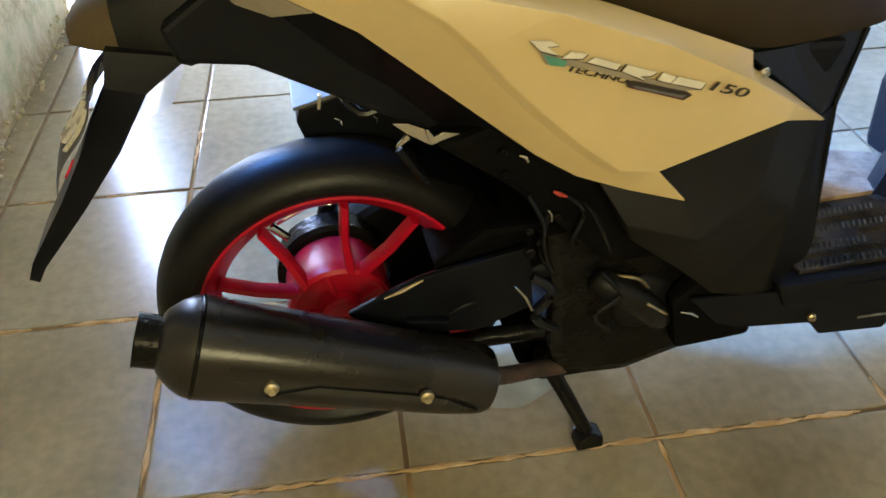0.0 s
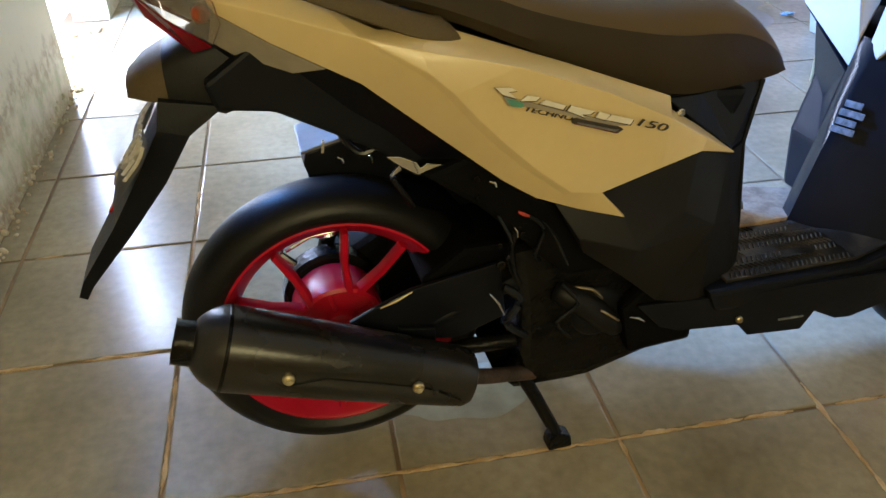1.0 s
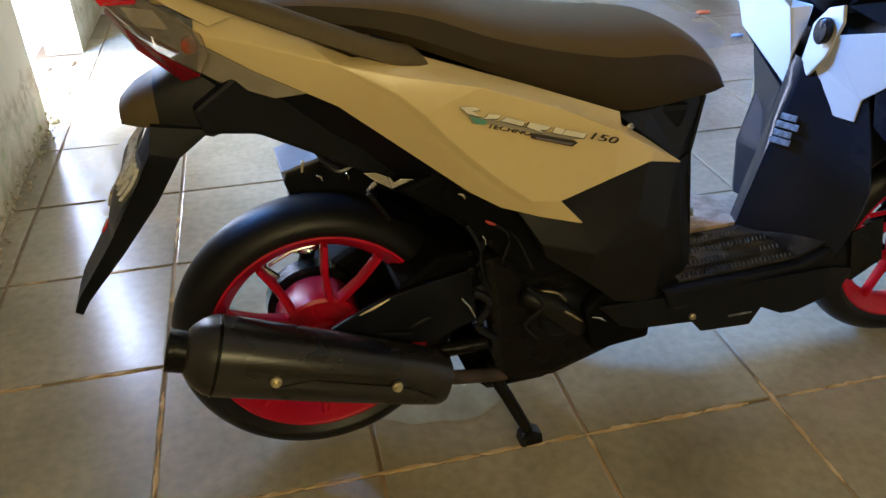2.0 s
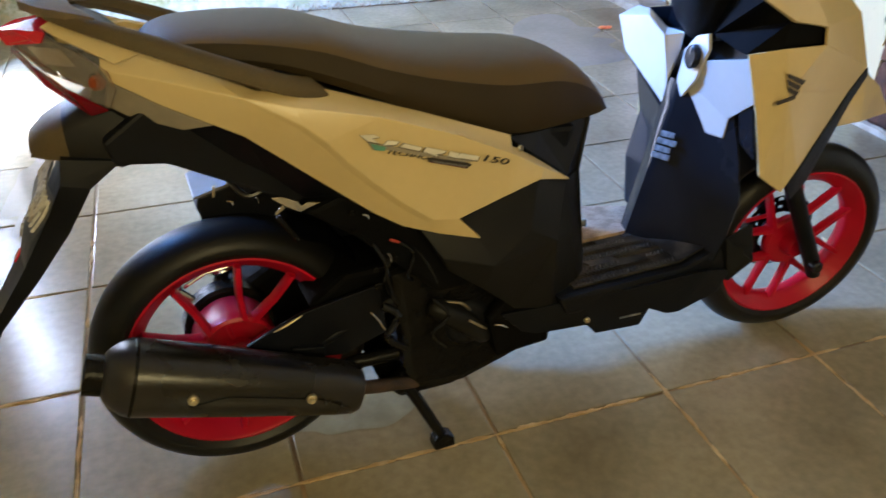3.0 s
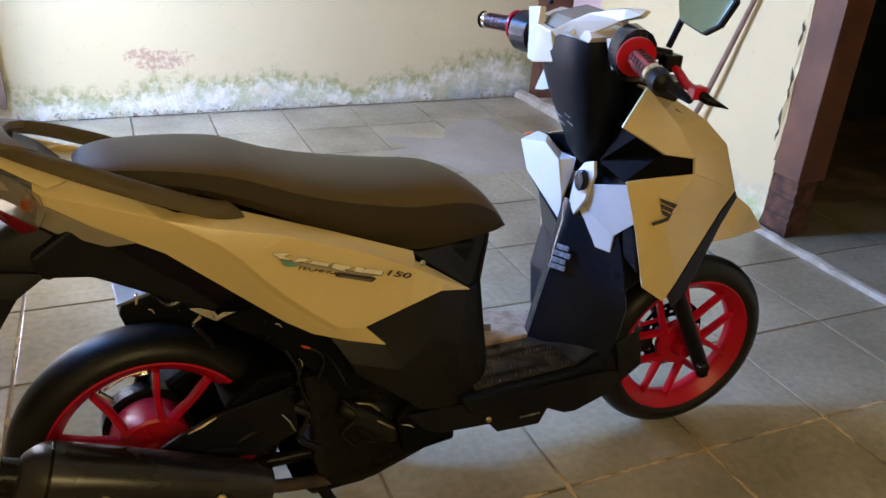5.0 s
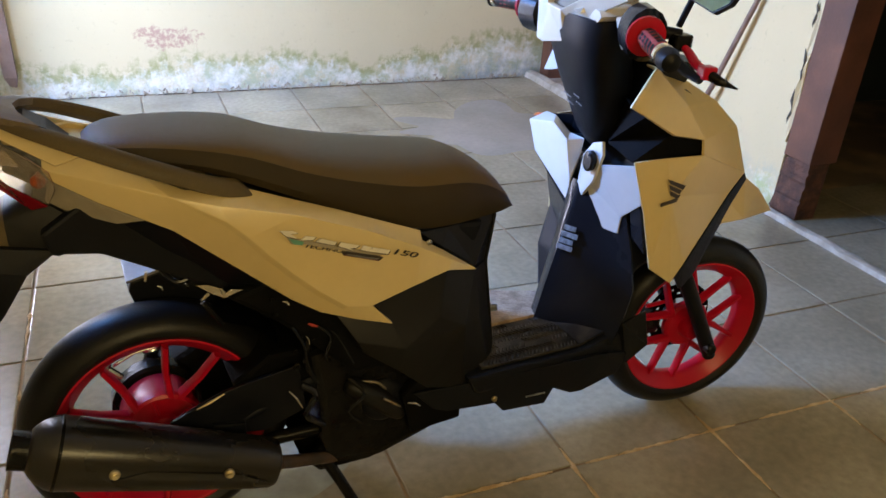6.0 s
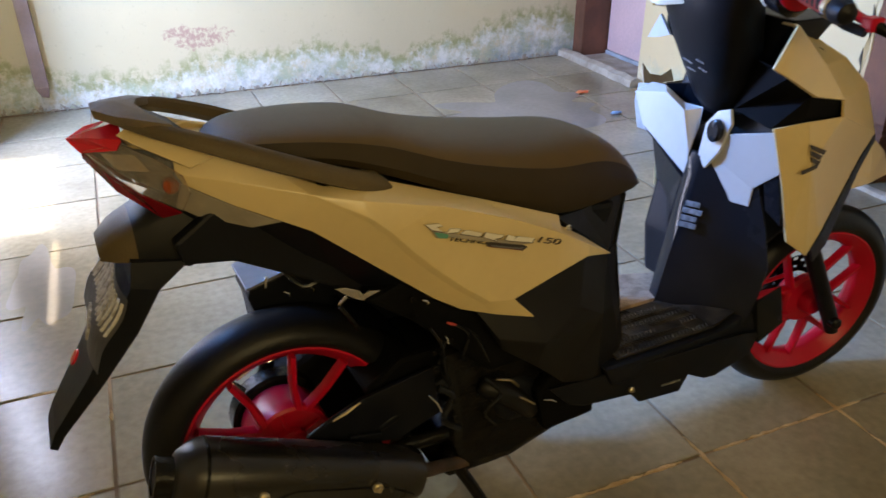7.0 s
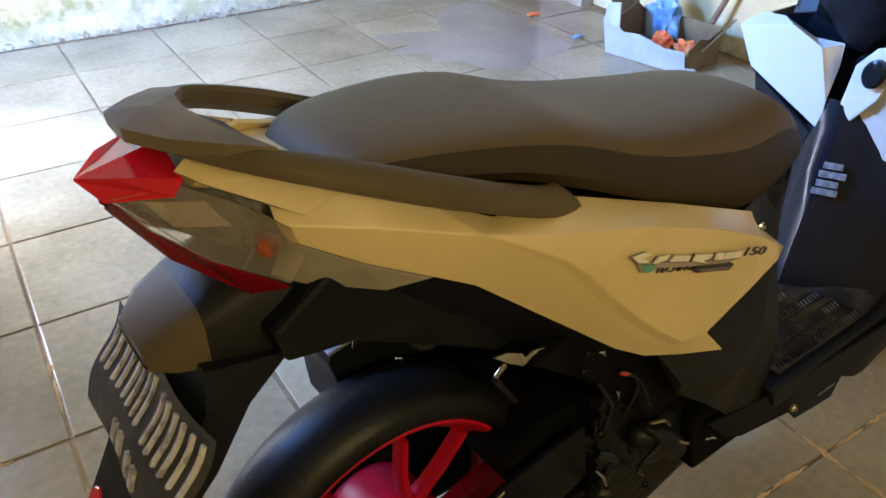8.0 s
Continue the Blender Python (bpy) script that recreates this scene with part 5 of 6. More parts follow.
bm.transform(Matrix.Translation((0, 0, 0.320)) @ Matrix(((1, 0, 0, 0), (0, 0, 1, 0), (0, 1, 0, 0), (0, 0, 0, 1))))
bmesh.ops.recalc_face_normals(bm, faces=bm.faces[:])
P("bare_board", bm, DUSTY, label="dusty brown bare footboard")
bm = bmesh.new()
for j in range(8):
    y = -0.160 + 0.0175 * j
    for i in range(26):
        x = 0.612 + 0.0088 * i
        if (j + i // 7) % 5 == 4:
            continue
        m = Matrix.Translation((x, y, 0.3255)) @ Euler((0, 0, radians(28 if j % 2 else -28))).to_matrix().to_4x4()
        v = [bm.verts.new(m @ Vector(p)) for p in ((-0.0018, -0.0075, 0), (0.0018, -0.0075, 0), (0.0018, 0.0075, 0), (-0.0018, 0.0075, 0), (0, -0.006, 0.0022), (0, 0.006, 0.0022))]
        for q in ((0, 1, 4), (1, 2, 5, 4), (2, 3, 5), (3, 0, 4, 5)):
            bm.faces.new([v[k] for k in q])
ribs = P("mat_ribs", bm, MAT)
ribs["kind"] = "stuff"

# leg shield: tunnel, inner faces, key plate
rows = []
for z, right, cheek, ridge_r, ridge_l, left in (
        (0.318, (0.908, -0.190), (0.868, -0.098), (0.815, -0.027), (0.825, 0.001), (0.990, 0.108)),
        (0.380, (0.928, -0.194), (0.886, -0.102), (0.832, -0.026), (0.841, 0.002), (0.990, 0.114)),
        (0.440, (0.945, -0.192), (0.902, -0.102), (0.849, -0.026), (0.857, 0.002), (0.987, 0.115)),
        (0.520, (0.945, -0.172), (0.914, -0.096), (0.872, -0.025), (0.879, 0.003), (0.985, 0.102)),
        (0.590, (0.940, -0.150), (0.921, -0.086), (0.892, -0.024), (0.895, 0.004), (0.985, 0.088)),
        (0.638, (0.940, -0.130), (0.924, -0.076), (0.905, -0.023), (0.906, 0.004), (0.985, 0.078))):
    line = smooth_path([(*right, z), (*cheek, z), (*ridge_r, z)], 6) + smooth_path([(*ridge_l, z), ((ridge_l[0] + left[0]) / 2 - 0.006, left[1] / 2, z), (*left, z)], 4)
    rows.append(line)
bm = loft(rows, caps=False, closed=False)
bmesh.ops.solidify(bm, geom=bm.faces[:], thickness=0.006)
bmesh.ops.recalc_face_normals(bm, faces=bm.faces[:])
P("tunnel", bm, GLOSSY, label="glossy black inner leg shield ridge", smooth=True)
for z0, y0, w in ((0.540, -0.030, 0.030), (0.525, -0.027, 0.042), (0.510, -0.028, 0.034), (0.496, -0.025, 0.040)):
    bm = box((-0.0012, -w, -0.0055), (0.0012, 0.0, 0.0055), 0.0008)
    bm.transform(Matrix.Translation((0.868 - (0.540 - z0) * 0.28, y0, z0)) @ Euler((0, radians(17), radians(22))).to_matrix().to_4x4())
    P("sticker_bar", bm, SILVER, label="plain silver sticker bar")
R_IN = [(0.905, -0.041, 0.643), (0.900, -0.073, 0.690), (0.912, -0.182, 0.718), (0.926, -0.198, 0.640), (0.928, -0.140, 0.594), (0.925, -0.138, 0.556), (0.915, -0.099, 0.556), (0.905, -0.055, 0.596)]
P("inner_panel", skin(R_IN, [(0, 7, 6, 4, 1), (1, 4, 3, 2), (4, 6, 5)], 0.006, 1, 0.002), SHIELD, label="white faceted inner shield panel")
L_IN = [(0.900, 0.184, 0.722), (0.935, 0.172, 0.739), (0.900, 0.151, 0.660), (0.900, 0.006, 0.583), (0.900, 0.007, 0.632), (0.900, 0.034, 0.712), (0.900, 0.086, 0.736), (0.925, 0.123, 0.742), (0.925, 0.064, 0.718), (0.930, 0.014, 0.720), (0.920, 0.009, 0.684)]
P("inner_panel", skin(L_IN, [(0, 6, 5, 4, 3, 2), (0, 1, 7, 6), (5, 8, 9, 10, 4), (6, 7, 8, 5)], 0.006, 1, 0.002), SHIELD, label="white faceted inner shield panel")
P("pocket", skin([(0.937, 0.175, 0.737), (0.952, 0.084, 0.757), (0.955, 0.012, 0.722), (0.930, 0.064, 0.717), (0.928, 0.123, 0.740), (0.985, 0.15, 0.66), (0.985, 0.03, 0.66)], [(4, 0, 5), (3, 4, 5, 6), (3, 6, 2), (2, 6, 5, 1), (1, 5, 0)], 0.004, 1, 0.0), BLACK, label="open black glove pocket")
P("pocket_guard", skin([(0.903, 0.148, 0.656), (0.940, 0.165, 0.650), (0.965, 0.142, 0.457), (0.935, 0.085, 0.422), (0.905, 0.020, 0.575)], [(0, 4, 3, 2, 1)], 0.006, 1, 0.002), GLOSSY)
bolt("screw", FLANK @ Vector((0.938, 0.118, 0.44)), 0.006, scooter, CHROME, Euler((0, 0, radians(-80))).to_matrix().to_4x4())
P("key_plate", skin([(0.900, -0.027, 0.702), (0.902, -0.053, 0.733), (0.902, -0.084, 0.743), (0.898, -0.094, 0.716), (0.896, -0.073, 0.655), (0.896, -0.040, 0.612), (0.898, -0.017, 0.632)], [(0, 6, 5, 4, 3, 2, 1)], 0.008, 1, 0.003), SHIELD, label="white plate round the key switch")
bm = disc((0, 0, 0), 0.017, 0.008, 24, bevel=0.003)
bm.transform(Matrix.Translation((0.892, -0.062, 0.697)) @ Euler((0, radians(10), radians(-90))).to_matrix().to_4x4() @ Matrix.Diagonal((1, 1, 1.35, 1)))
P("key_switch", bm, GLOSSY, smooth=True)
PF("switch_recess", skin([(0.928, -0.158, 0.640), (0.935, -0.190, 0.628), (0.955, -0.195, 0.530), (0.945, -0.160, 0.555)], [(0, 3, 2, 1)], 0.006, 1, 0.002), GLOSSY, label="dark recess with small slot")
PF("lower_lip", skin([(0.935, -0.125, 0.275), (0.925, -0.195, 0.372), (0.975, -0.205, 0.40), (0.985, -0.215, 0.32), (0.960, -0.185, 0.262)], [(0, 4, 3, 2, 1)], 0.006, 1, 0.003), GLOSSY, label="glossy black lower corner")
bm = box((-0.0012, -0.02, -0.004), (0.0012, 0.02, 0.004), 0.0005)
bm.transform(Matrix.Translation((0.936, -0.160, 0.292)) @ Euler((radians(-20), radians(8), 0)).to_matrix().to_4x4())
PF("lip_bar", bm, SILVER, label="plain silver sticker bar")

# front cowl
LOWER = [(0.905, -0.188, 0.730), (0.971, -0.205, 0.738), (1.060, -0.205, 0.736), (1.245, -0.140, 0.662), (1.200, -0.150, 0.622), (1.060, -0.200, 0.495), (1.030, -0.203, 0.455), (0.968, -0.203, 0.499), (0.938, -0.197, 0.620), (0.985, -0.214, 0.660)]
UPPER = [(0.925, -0.190, 0.912), (0.873, -0.198, 0.843), (0.911, -0.205, 0.822), (0.977, -0.207, 0.784), (1.056, -0.203, 0.768), (1.060, -0.205, 0.736), (1.245, -0.140, 0.662), (1.212, -0.125, 0.765), (1.150, -0.115, 0.822), (1.050, -0.110, 0.875), (0.975, -0.120, 0.905), (1.03, -0.172, 0.83)]
for side in (1, -1):
    P("front_panel", fskin(LOWER if side > 0 else [(max(x, 0.96), y * 0.84, z) for x, y, z in LOWER], [(0, 9, 1), (1, 9, 2), (2, 9, 4, 3), (9, 5, 4), (9, 6, 5), (9, 7, 6), (9, 8, 7), (9, 0, 8)], 0.006, side, 0.0025), WHITE, label="pearl white front shield panel", smooth=True)
    P("head_cowl", fskin(UPPER if side > 0 else [(max(x, 1.02 + 0.02 * k), y * 0.62, z) for k, (x, y, z) in enumerate(UPPER)], [(0, 1, 2, 11), (2, 3, 11), (3, 4, 11), (4, 5, 6, 7), (4, 7, 8, 11), (11, 8, 9), (11, 9, 10, 0)], 0.006, side, 0.003), WHITE, label="pearl white head cowl", smooth=True)
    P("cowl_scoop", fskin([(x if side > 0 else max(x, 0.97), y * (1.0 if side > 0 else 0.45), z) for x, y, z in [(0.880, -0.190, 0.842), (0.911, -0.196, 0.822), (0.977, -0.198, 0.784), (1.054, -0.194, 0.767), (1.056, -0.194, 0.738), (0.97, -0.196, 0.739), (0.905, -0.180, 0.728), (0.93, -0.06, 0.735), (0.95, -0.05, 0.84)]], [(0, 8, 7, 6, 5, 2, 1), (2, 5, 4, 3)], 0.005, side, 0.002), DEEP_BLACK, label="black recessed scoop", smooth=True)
    P("cowl_strip", fskin([(1.245, -0.141, 0.660), (1.266, -0.128, 0.640), (1.225, -0.136, 0.585), (1.115, -0.178, 0.455), (1.075, -0.186, 0.425), (1.040, -0.203, 0.470), (1.062, -0.202, 0.496), (1.200, -0.152, 0.620)], [(0, 7, 2, 1), (7, 6, 3, 2), (6, 5, 4, 3)], 0.006, side, 0.002), BLACK, label="black edge strip")
    P("fender_wing", fskin([(1.205, -0.130, 0.606), (1.262, -0.128, 0.645), (1.340, -0.100, 0.600), (1.455, -0.045, 0.512), (1.30, -0.110, 0.532), (1.215, -0.130, 0.540), (1.150, -0.140, 0.480), (1.11, -0.17, 0.475)], [(0, 5, 4, 3, 2, 1), (0, 7, 6, 5)], 0.005, side, 0.002), WHITE, label="pearl white pointed fender wing")
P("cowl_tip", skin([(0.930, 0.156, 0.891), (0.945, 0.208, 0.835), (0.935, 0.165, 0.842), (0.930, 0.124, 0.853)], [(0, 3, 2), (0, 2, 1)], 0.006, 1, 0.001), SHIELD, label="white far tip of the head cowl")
P("cowl_arm", prism([(0.070, 0.900), (0.155, 0.890), (0.150, 0.850), (0.070, 0.835)], 0.938, 0.985, 0.006, "x"), BLACK)
P("fender_beak", skin([(1.20, 0.0, 0.665), (1.262, -0.125, 0.645), (1.340, -0.098, 0.600), (1.455, -0.045, 0.512), (1.47, 0.0, 0.512), (1.455, 0.045, 0.512), (1.340, 0.098, 0.600), (1.262, 0.125, 0.645), (1.36, 0.0, 0.62)], [(0, 1, 2, 8), (8, 2, 3, 4), (0, 8, 6, 7), (8, 4, 5, 6)], 0.005, 1, 0.002), WHITE)
P("head_lamp", skin([(1.246, -0.138, 0.664), (1.214, -0.122, 0.765), (1.152, -0.112, 0.822), (1.17, 0.0, 0.835), (1.152, 0.112, 0.822), (1.214, 0.122, 0.765), (1.246, 0.138, 0.664), (1.26, 0.0, 0.665)], [(0, 7, 3, 2, 1), (7, 6, 5, 4, 3)], 0.008, 1, 0.002), LAMP_CLEAR, label="clear head lamp glass")
P("cowl_cap", skin([(0.925, -0.188, 0.910), (0.975, -0.118, 0.905), (1.05, -0.108, 0.876), (1.152, -0.112, 0.823), (1.17, 0.0, 0.836), (1.0, 0.0, 0.905), (1.152, 0.112, 0.823), (1.05, 0.108, 0.876), (0.975, 0.118, 0.905), (0.925, 0.188, 0.910)], [(1, 2, 3, 4, 5), (5, 4, 6, 7, 8), (0, 1, 5), (5, 8, 9)], 0.005, 1, 0.002), WHITE)
P("inner_front", prism([(0.96, 0.58), (0.99, 0.74), (1.04, 0.86), (1.14, 0.80), (1.20, 0.66), (1.06, 0.50), (0.98, 0.46), (0.95, 0.32), (0.93, 0.30), (0.92, 0.42)], -0.15, 0.15, 0.02), BLACK)

# wing emblem and dark mark, as plain shapes
for i, o in enumerate(([(0.968, 0.700), (1.018, 0.680), (1.012, 0.672), (0.975, 0.690)], [(0.972, 0.688), (1.010, 0.671), (1.004, 0.664), (0.978, 0.677)], [(0.977, 0.675), (1.003, 0.662), (0.998, 0.656), (0.982, 0.664)], [(0.958, 0.650), (0.995, 0.655), (1.008, 0.663), (1.000, 0.648), (0.960, 0.643)])):
    bm = prism(o, -0.0008, 0.0008, 0.0)
    bm.transform(Matrix.Translation((0.985, -0.2165, 0.67)) @ Euler((radians(1), 0, radians(5))).to_matrix().to_4x4() @ Matrix.Translation((-0.985, 0, -0.67)))
    PF("emblem_feather", bm, INK, label="plain dark emblem shape")

# steering: front wheel, fork, handlebar
STEER = radians(-8.0)
RAKE = radians(26.5)
HEAD = Vector((1.02, 0, 0.72))
M_STEER = Matrix.Translation(HEAD + Vector((0, -0.016, 0))) @ Matrix.Rotation(STEER, 4, Vector((-math.sin(RAKE), 0, math.cos(RAKE)))) @ Matrix.Translation(-HEAD)
AXLE = Vector((1.280, 0.0, 0.239))


def S(name, bm, mat, parent=None, label="", smooth=False):
    """A part that turns with the handlebar."""
    bm.transform(M_STEER)
    return P(name, bm, mat, parent, label, smooth)


M_FORK = Matrix.Translation((-0.042, -0.042, 0.0)) @ M_STEER


def F(name, bm, mat, parent=None, label="", smooth=False):
    """A part of the fork, which turns with the wheel."""
    bm.transform(M_FORK)
    return P(name, bm, mat, parent, label, smooth)


front = wheel("front_wheel", M_FORK @ Matrix.Translation(AXLE) @ Euler((0, radians(20), 0)).to_matrix().to_4x4(), FRONT_R, 0.090, 0.181, 0.150, "red cast wheel with slim black tyre")
for i in range(5):
    for sk in (-1, 1):
        bm = bmesh.new()
        spoke(bm, radians(57 + 72 * i), 0.046, 0.153, 0.0085, 0.0055, -0.012, 0.009, sk * 0.0375, sk * 0.034)
        P("spoke", bm, RED, front, smooth=True)
P("hub", lathe([(1e-5, -0.05), (0.022, -0.05), (0.026, -0.045), (0.030, -0.022), (0.056, -0.019), (0.062, -0.012), (0.062, 0.0), (0.052, 0.010), (0.030, 0.02), (0.026, 0.045), (1e-5, 0.05)], n=40, closed=False), RED, front, smooth=True)
bm = bmesh.new()
rad = (0.050, 0.062, 0.068, 0.076, 0.082, 0.090, 0.094)
cells = 48
ring = [[bm.verts.new((r * math.cos(a), 0.030, r * math.sin(a))) for r in rad] for a in (2 * math.pi * k / cells for k in range(cells))]
for k in range(cells):
    for j in range(6):
        if (j == 3 and k % 4 == 1) or (j in (1, 4) and k % 4 == 3):
            continue
        a, b = ring[k], ring[(k + 1) % cells]
        bm.faces.new((a[j], a[j + 1], b[j + 1], b[j]))
bmesh.ops.solidify(bm, geom=bm.faces[:], thickness=0.004)
P("brake_disc", bm, IRON, front, "dark drilled brake disc")
for s in (-1, 1):
    F("fork_leg", tube([(1.318, s * 0.075, 0.178), (1.308, s * 0.075, 0.205), (1.205, s * 0.072, 0.40), (1.17, s * 0.070, 0.47), (1.125, s * 0.066, 0.56)], [0.015, 0.0185, 0.0185, 0.015, 0.015], 14), BLACK, smooth=True)
    F("axle_cap", disc((1.298, s * 0.094, 0.215), 0.014, 0.012, 14, bevel=0.004), IRON, smooth=True)
F("brake_caliper", prism([(1.165, 0.215), (1.170, 0.265), (1.205, 0.275), (1.225, 0.25), (1.215, 0.205)], 0.010, 0.060, 0.008), GLOSSY)
F("caliper_pin", tube([(1.170, 0.012, 0.290), (1.235, 0.012, 0.298)], 0.005, 8), RED, label="red caliper bracket", smooth=True)

# handlebar cover and column
col = []
for z, xc, w, d in ((0.715, 0.965, 0.034, 0.035), (0.745, 0.955, 0.052, 0.050), (0.80, 0.938, 0.078, 0.055), (0.86, 0.918, 0.100, 0.060), (0.92, 0.898, 0.114, 0.060), (0.955, 0.888, 0.118, 0.058), (0.992, 0.885, 0.112, 0.052)):
    col.append([(xc - d * math.copysign(abs(math.cos(a)) ** 0.7, math.cos(a)), w * math.copysign(abs(math.sin(a)) ** 0.8, math.sin(a)), z) for a in (2 * math.pi * k / 24 for k in range(24))])
S("handlebar_column", loft(col), BLACK, label="black plastic handlebar column cover", smooth=True)
bm = loft([[(0.850, -w, z0), (0.850, w, z0), (0.905, w * 1.25, z0 + 0.01), (0.98, w * 0.9, z0), (0.98, -w * 0.9, z0), (0.905, -w * 1.25, z0 + 0.01)] for z0, w in ((0.985, 0.085), (0.992, 0.10), (1.002, 0.11), (1.012, 0.10))])
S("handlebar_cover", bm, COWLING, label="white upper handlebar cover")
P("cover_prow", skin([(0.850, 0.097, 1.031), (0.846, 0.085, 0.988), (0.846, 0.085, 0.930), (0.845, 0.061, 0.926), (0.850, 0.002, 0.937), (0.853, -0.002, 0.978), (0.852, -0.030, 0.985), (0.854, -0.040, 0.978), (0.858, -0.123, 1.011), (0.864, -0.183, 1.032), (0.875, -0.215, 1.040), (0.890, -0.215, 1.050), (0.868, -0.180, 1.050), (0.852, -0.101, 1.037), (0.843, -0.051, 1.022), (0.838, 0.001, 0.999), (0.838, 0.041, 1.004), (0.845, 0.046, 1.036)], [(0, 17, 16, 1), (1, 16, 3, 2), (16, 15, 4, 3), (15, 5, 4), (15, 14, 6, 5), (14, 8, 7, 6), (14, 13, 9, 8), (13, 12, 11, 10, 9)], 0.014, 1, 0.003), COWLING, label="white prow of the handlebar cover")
badge_mark = box((-0.001, -0.007, -0.004), (0.001, 0.007, 0.004), 0.0005)
badge_mark.transform(Matrix.Translation((0.836, 0.052, 0.968)) @ Euler((radians(25), 0, 0)).to_matrix().to_4x4())
P("prow_badge", badge_mark, SILVER, label="small silver badge on the prow")
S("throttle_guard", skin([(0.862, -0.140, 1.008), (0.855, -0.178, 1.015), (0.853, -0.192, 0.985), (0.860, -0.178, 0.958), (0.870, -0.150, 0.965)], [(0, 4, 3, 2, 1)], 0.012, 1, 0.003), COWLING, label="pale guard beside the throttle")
bm = loft([[(0.835 + dx, -0.055, 1.0 + h), (0.835 + dx, 0.06, 1.0 + h), (0.94, 0.08, 1.012 + h), (0.94, -0.085, 1.012 + h)] for h, dx in ((0.0, 0.0), (0.015, 0.01), (0.022, 0.02))])
S("instrument_panel", bm, LENS_GREY, label="smoky grey instrument lens")
for s, dz, dx in ((-1, 0.0, -0.018), (1, -0.040, -0.004)):
    S("bar_tube", tube([(0.905, s * 0.10, 0.985 + dz), (0.89, s * 0.18, 0.992 + dz), (0.876, s * 0.24, 0.998 + dz)], 0.011, 10), IRON, smooth=True)
    bm = loft([[(0.892 + r * math.cos(a) - 0.02 * t, s * (0.165 + 0.072 * t), 0.996 + dz + r * 1.1 * math.sin(a) - 0.002 * t) for a in (2 * math.pi * k / 14 for k in range(14))] for t, r in ((0, 0.030), (0.15, 0.042), (0.85, 0.042), (1.0, 0.032))])
    S("switch_housing", bm, GLOSSY, smooth=True)
    grip = empty("grip", scooter)
    grip["label"] = "red and black rubber grip"
    p0, p1 = Vector((0.872 + dx, s * 0.256, 1.000 + dz)), Vector((0.830, s * 0.355, 0.996 + dz - (0.006 if s < 0 else 0.0)))
    d = (p1 - p0)
    prof = [0.0155, 0.017, 0.0172, 0.0165, 0.0165, 0.017, 0.0155]
    S("grip_sleeve", tube([p0 + d * (i / 6) for i in range(7)], prof, 16), RED_RUBBER if s < 0 else RUBBER, grip, smooth=True)
    S("grip_collar", tube([p0 + d * 0.86, p0 + d * 0.88, p0 + d * 0.98, p0 + d * 1.0], [0.0165, 0.0185, 0.0185, 0.0165], 16), CHROME, grip, "worn steel collar", True)
    S("grip_flange", tube([p0 - d * 0.05, p0 - d * 0.02, p0 + d * 0.04, p0 + d * 0.06], [0.026, 0.034, 0.034, 0.024], 20), RED, grip, "red rubber flange", True)
    for k in range(4):
        bm = bmesh.new()
        for j in range(5):
            a0, a1 = 0.9 + 1.55 * k, 0.9 + 1.55 * k + 1.15
            c0, c1 = p0 + d * (0.14 + 0.14 * j), p0 + d * (0.23 + 0.14 * j)
            q = [c + Vector((math.cos(a), 0, math.sin(a))) * 0.0180 for c in (c0, c1) for a in (a0, (a0 + a1) / 2, a1)]
            v = [bm.verts.new(x) for x in q]
            bm.faces.new((v[0], v[1], v[4], v[3]))
            bm.faces.new((v[1], v[2], v[5], v[4]))
        bmesh.ops.solidify(bm, geom=bm.faces[:], thickness=0.001)
        S("grip_bar", bm, RUBBER if s < 0 else RED_RUBBER, grip, "plain raised bars of rubber")
    S("bar_end", tube([p1, p1 + d * 0.03, p1 + d * (0.14 if s < 0 else 0.06), p1 + d * (0.30 if s < 0 else 0.10), p1 + d * (0.36 if s < 0 else 0.12)], [0.013, 0.018, 0.020, 0.0155, 0.006], 14), BLACK, grip, "black bar end weight", True)
    S("lever_clamp", tube([(0.905, s * 0.222, 1.000 + dz), (0.940, s * 0.232, 0.995 + dz)], 0.011, 10), BLACK, smooth=True)
    lev = smooth_path([(0.935, s * 0.238, 0.985 + dz), (0.935, s * 0.270, 0.975 + dz), (0.930, s * 0.305, 0.962 + dz), (0.935, s * 0.335, 0.955 + dz)], 3)
    S("brake_lever", tube([(0.905, s * 0.225, 0.975 + dz), (0.915, s * 0.262, 0.960 + dz), (0.918, s * 0.300, 0.948 + dz), (0.925, s * 0.330, 0.942 + dz)], [0.012, 0.012, 0.010, 0.009], 10, 0.8), BLACK, smooth=True)
    S("lever_blade", tube(lev[2:], [0.007, 0.0085, 0.0085, 0.009, 0.009, 0.0095, 0.0105, 0.0105][:len(lev) - 2], 10, 0.8), RED, label="red anodised brake lever", smooth=True)
    S("lever_knob", box((0.922, min(s * 0.318, s * 0.342), 0.944 + dz), (0.948, max(s * 0.318, s * 0.342), 0.966 + dz), 0.004), RED, label="red anodised end block")
    S("lever_hinge", box((0.918, min(s * 0.228, s * 0.256), 0.970 + dz), (0.952, max(s * 0.228, s * 0.256), 1.000 + dz), 0.005), IRON)
    S("switch_button", box((0.862, min(s * 0.196, s * 0.214), 0.962 + dz), (0.874, max(s * 0.196, s * 0.214), 0.972 + dz), 0.002), RED, label="small red switch button")
    S("lever_tip", tube([(0.934, s * 0.330, 0.955 + dz), (0.945, s * 0.352, 0.946 + dz), (0.975, s * 0.366, 0.935 + dz)], [0.010, 0.008, 0.0012], 10), IRON, smooth=True)
    # hexagonal mirror on a short stalk
    mir = empty("mirror", scooter)
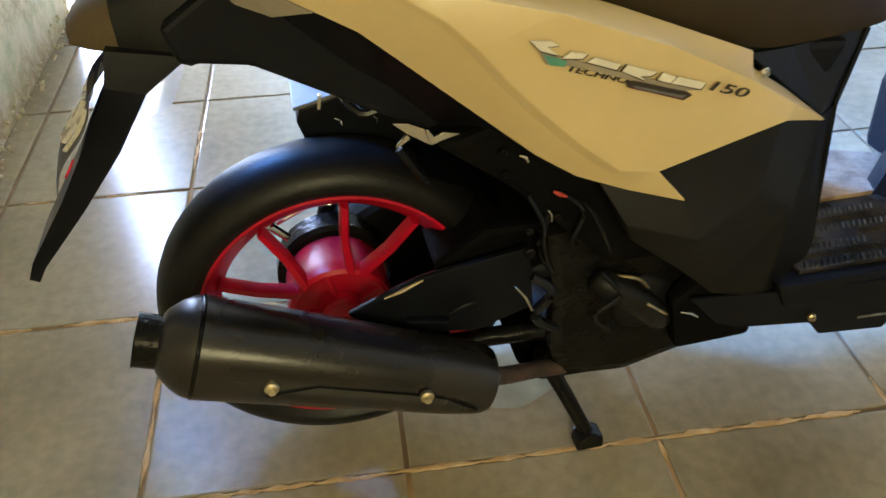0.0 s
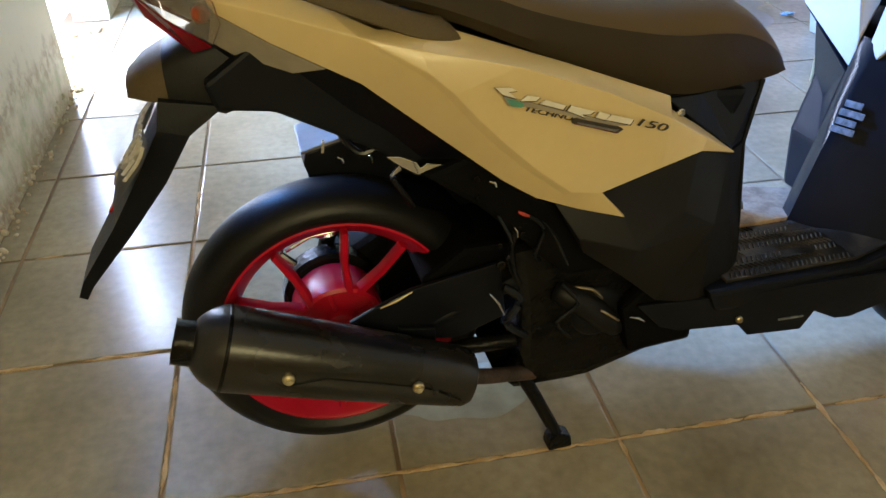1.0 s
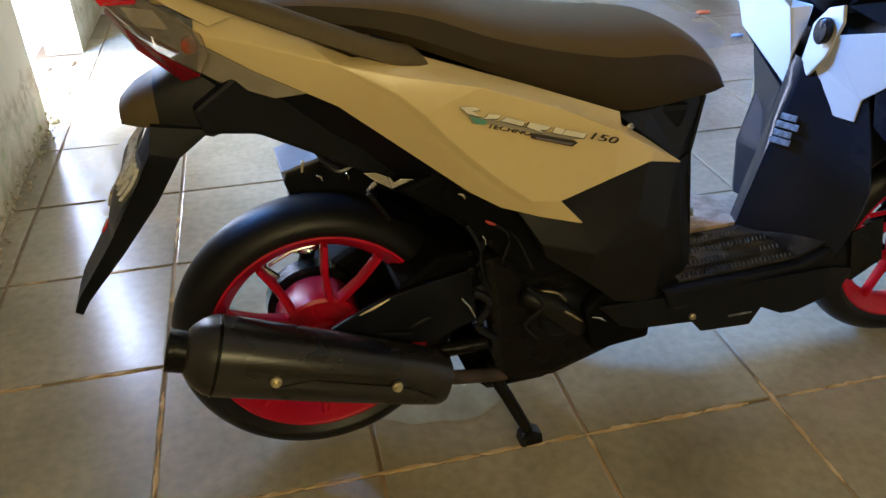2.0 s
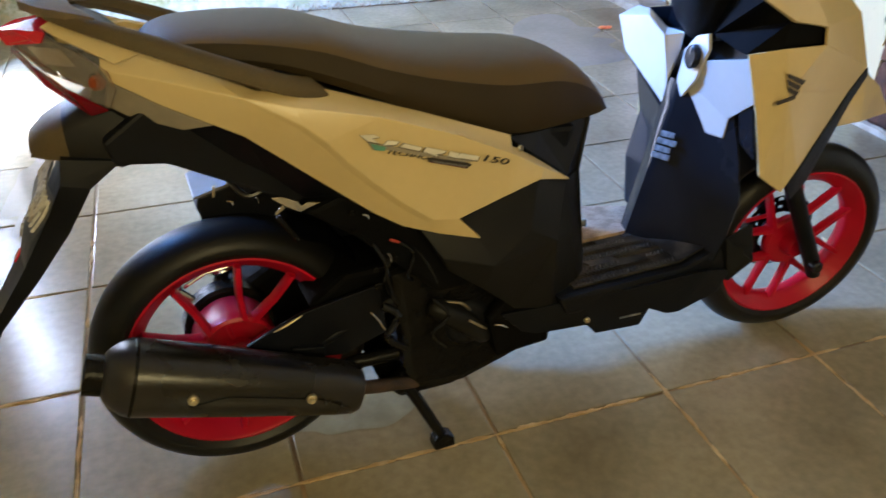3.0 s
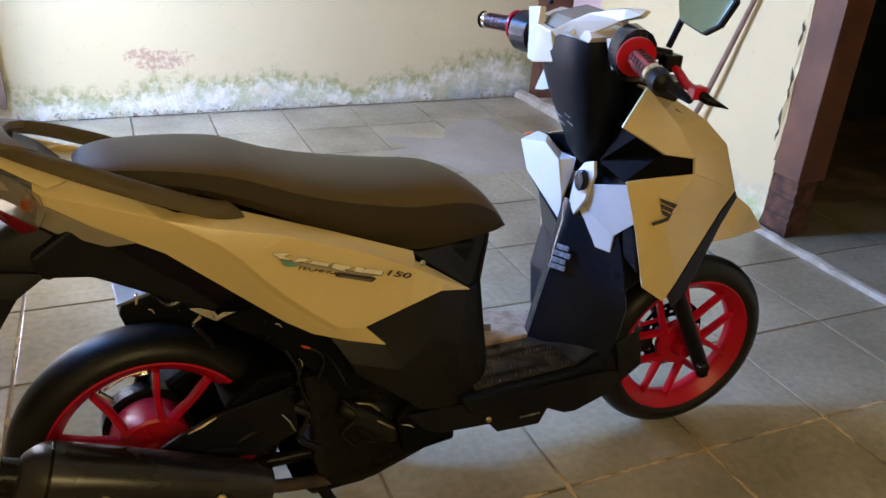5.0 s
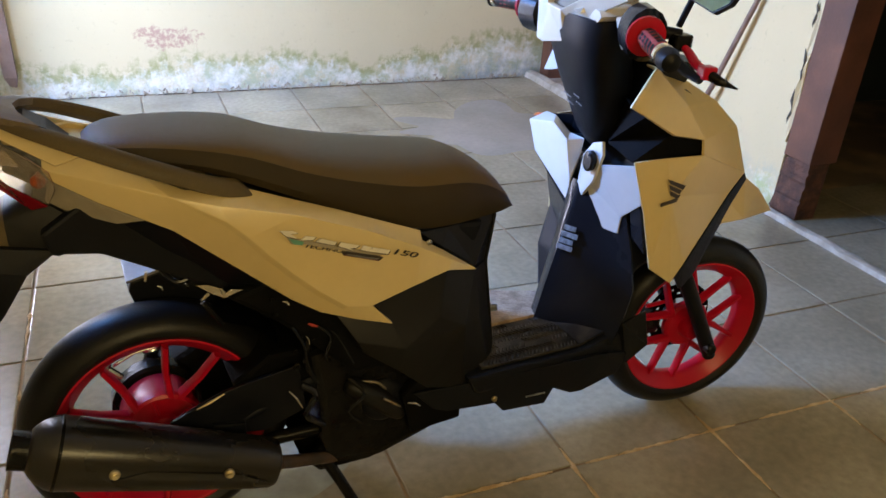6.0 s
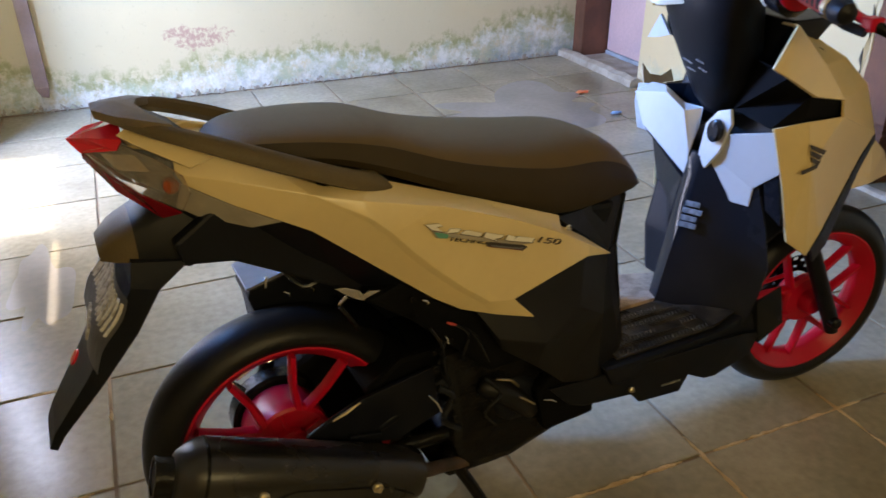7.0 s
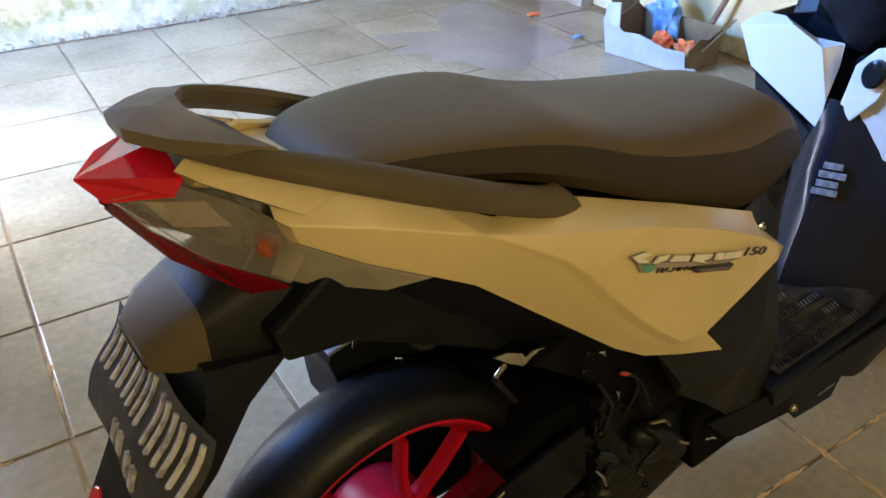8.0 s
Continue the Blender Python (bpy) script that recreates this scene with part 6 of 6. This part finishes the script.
    S("mirror_stalk", tube([(0.935, s * 0.23, 1.01), (0.942, s * 0.245, 1.06), (0.950, s * 0.27, 1.090)], 0.006, 8), BLACK, mir, smooth=True)
    hexa = [(-0.075, 0.012), (-0.06, -0.028), (-0.028, -0.048), (0.045, -0.038), (0.075, 0.0), (0.06, 0.04), (-0.05, 0.045)]
    bm = prism([(a * -s, b) for a, b in hexa], -0.008, 0.002, 0.001, "x")
    m = Matrix.Translation((0.945, s * 0.300, 1.094)) @ Euler((0, radians(14), radians(2 * s))).to_matrix().to_4x4()
    bm.transform(m)
    S("mirror_shell", bm, BLACK, mir)
    bm = prism([(a * 0.95 * -s, b * 0.94) for a, b in hexa], -0.0095, -0.0082, 0.0, "x")
    bm.transform(m)
    S("mirror_glass", bm, MIRROR, mir, "mirror glass tinted blue as if reflecting sky")
for y, z, w in ((0.004, 0.824, 0.030), (-0.030, 0.828, 0.022), (-0.002, 0.808, 0.026), (-0.034, 0.812, 0.024)):
    bm = box((-0.0006, -w / 2, -0.0016), (0.0006, w / 2, 0.0016), 0.0003)
    bm.transform(Matrix.Translation((0.8735 - (z - 0.81) * 0.35, y + 0.004, z)) @ Euler((radians(12), radians(-18), radians(-8))).to_matrix().to_4x4())
    P("column_bar", bm, SILVER, label="plain silver sticker bar")
# dark shroud between the column and the cowl
P("column_shroud", prism([(0.151, 0.889), (-0.026, 0.921), (-0.167, 0.913), (-0.138, 0.877), (-0.098, 0.816), (-0.174, 0.795), (-0.061, 0.719), (0.018, 0.720), (0.079, 0.773)], 0.945, 1.06, 0.006, "x"), BLACK)


# floor tiles, each a slab with eased edges
def tile_mesh(w, d):
    bm = bmesh.new()
    e = 0.003
    lo = [bm.verts.new(p) for p in ((0, 0, -0.006), (w, 0, -0.006), (w, d, -0.006), (0, d, -0.006))]
    mid = [bm.verts.new(p) for p in ((0, 0, -0.0012), (w, 0, -0.0012), (w, d, -0.0012), (0, d, -0.0012))]
    top = [bm.verts.new(p) for p in ((e, e, 0), (w - e, e, 0), (w - e, d - e, 0), (e, d - e, 0))]
    bm.faces.new(top)
    for a, b in ((lo, mid), (mid, top)):
        for i in range(4):
            bm.faces.new((a[i], a[(i + 1) % 4], b[(i + 1) % 4], b[i]))
    me = bpy.data.meshes.new("tile")
    bm.to_mesh(me)
    bm.free()
    me.materials.append(TILE)
    return me


SIZE, JOINT = 0.4, 0.0085
meshes = {}
rnd = random.Random(21)
for i in range(-3, 12):
    for j in range(-8, 9):
        x0, x1 = max(i * SIZE + JOINT / 2, X0), (i + 1) * SIZE - JOINT / 2
        y0, y1 = j * SIZE + JOINT / 2, min((j + 1) * SIZE - JOINT / 2, Y1)
        if i < 6:
            x1 = min(x1, X1 - 0.07)
        if i == 5:
            x1 = X1 - 0.075
        if i >= 6 and not -1.2 < y0 < 1.05:
            continue
        if i >= 6:
            x0, x1 = x0 - 0.03, x1 - 0.03
        if x1 - x0 < 0.03 or y1 - y0 < 0.03:
            continue
        key = (round(x1 - x0, 3), round(y1 - y0, 3))
        if key not in meshes:
            meshes[key] = tile_mesh(*key)
        ob = new("tile", meshes[key])
        ob.parent = floor
        ob.matrix_basis = pose(x0, y0, rnd.uniform(-0.0006, 0.0006), rnd.uniform(-0.12, 0.12), rnd.uniform(-0.12, 0.12), 0)
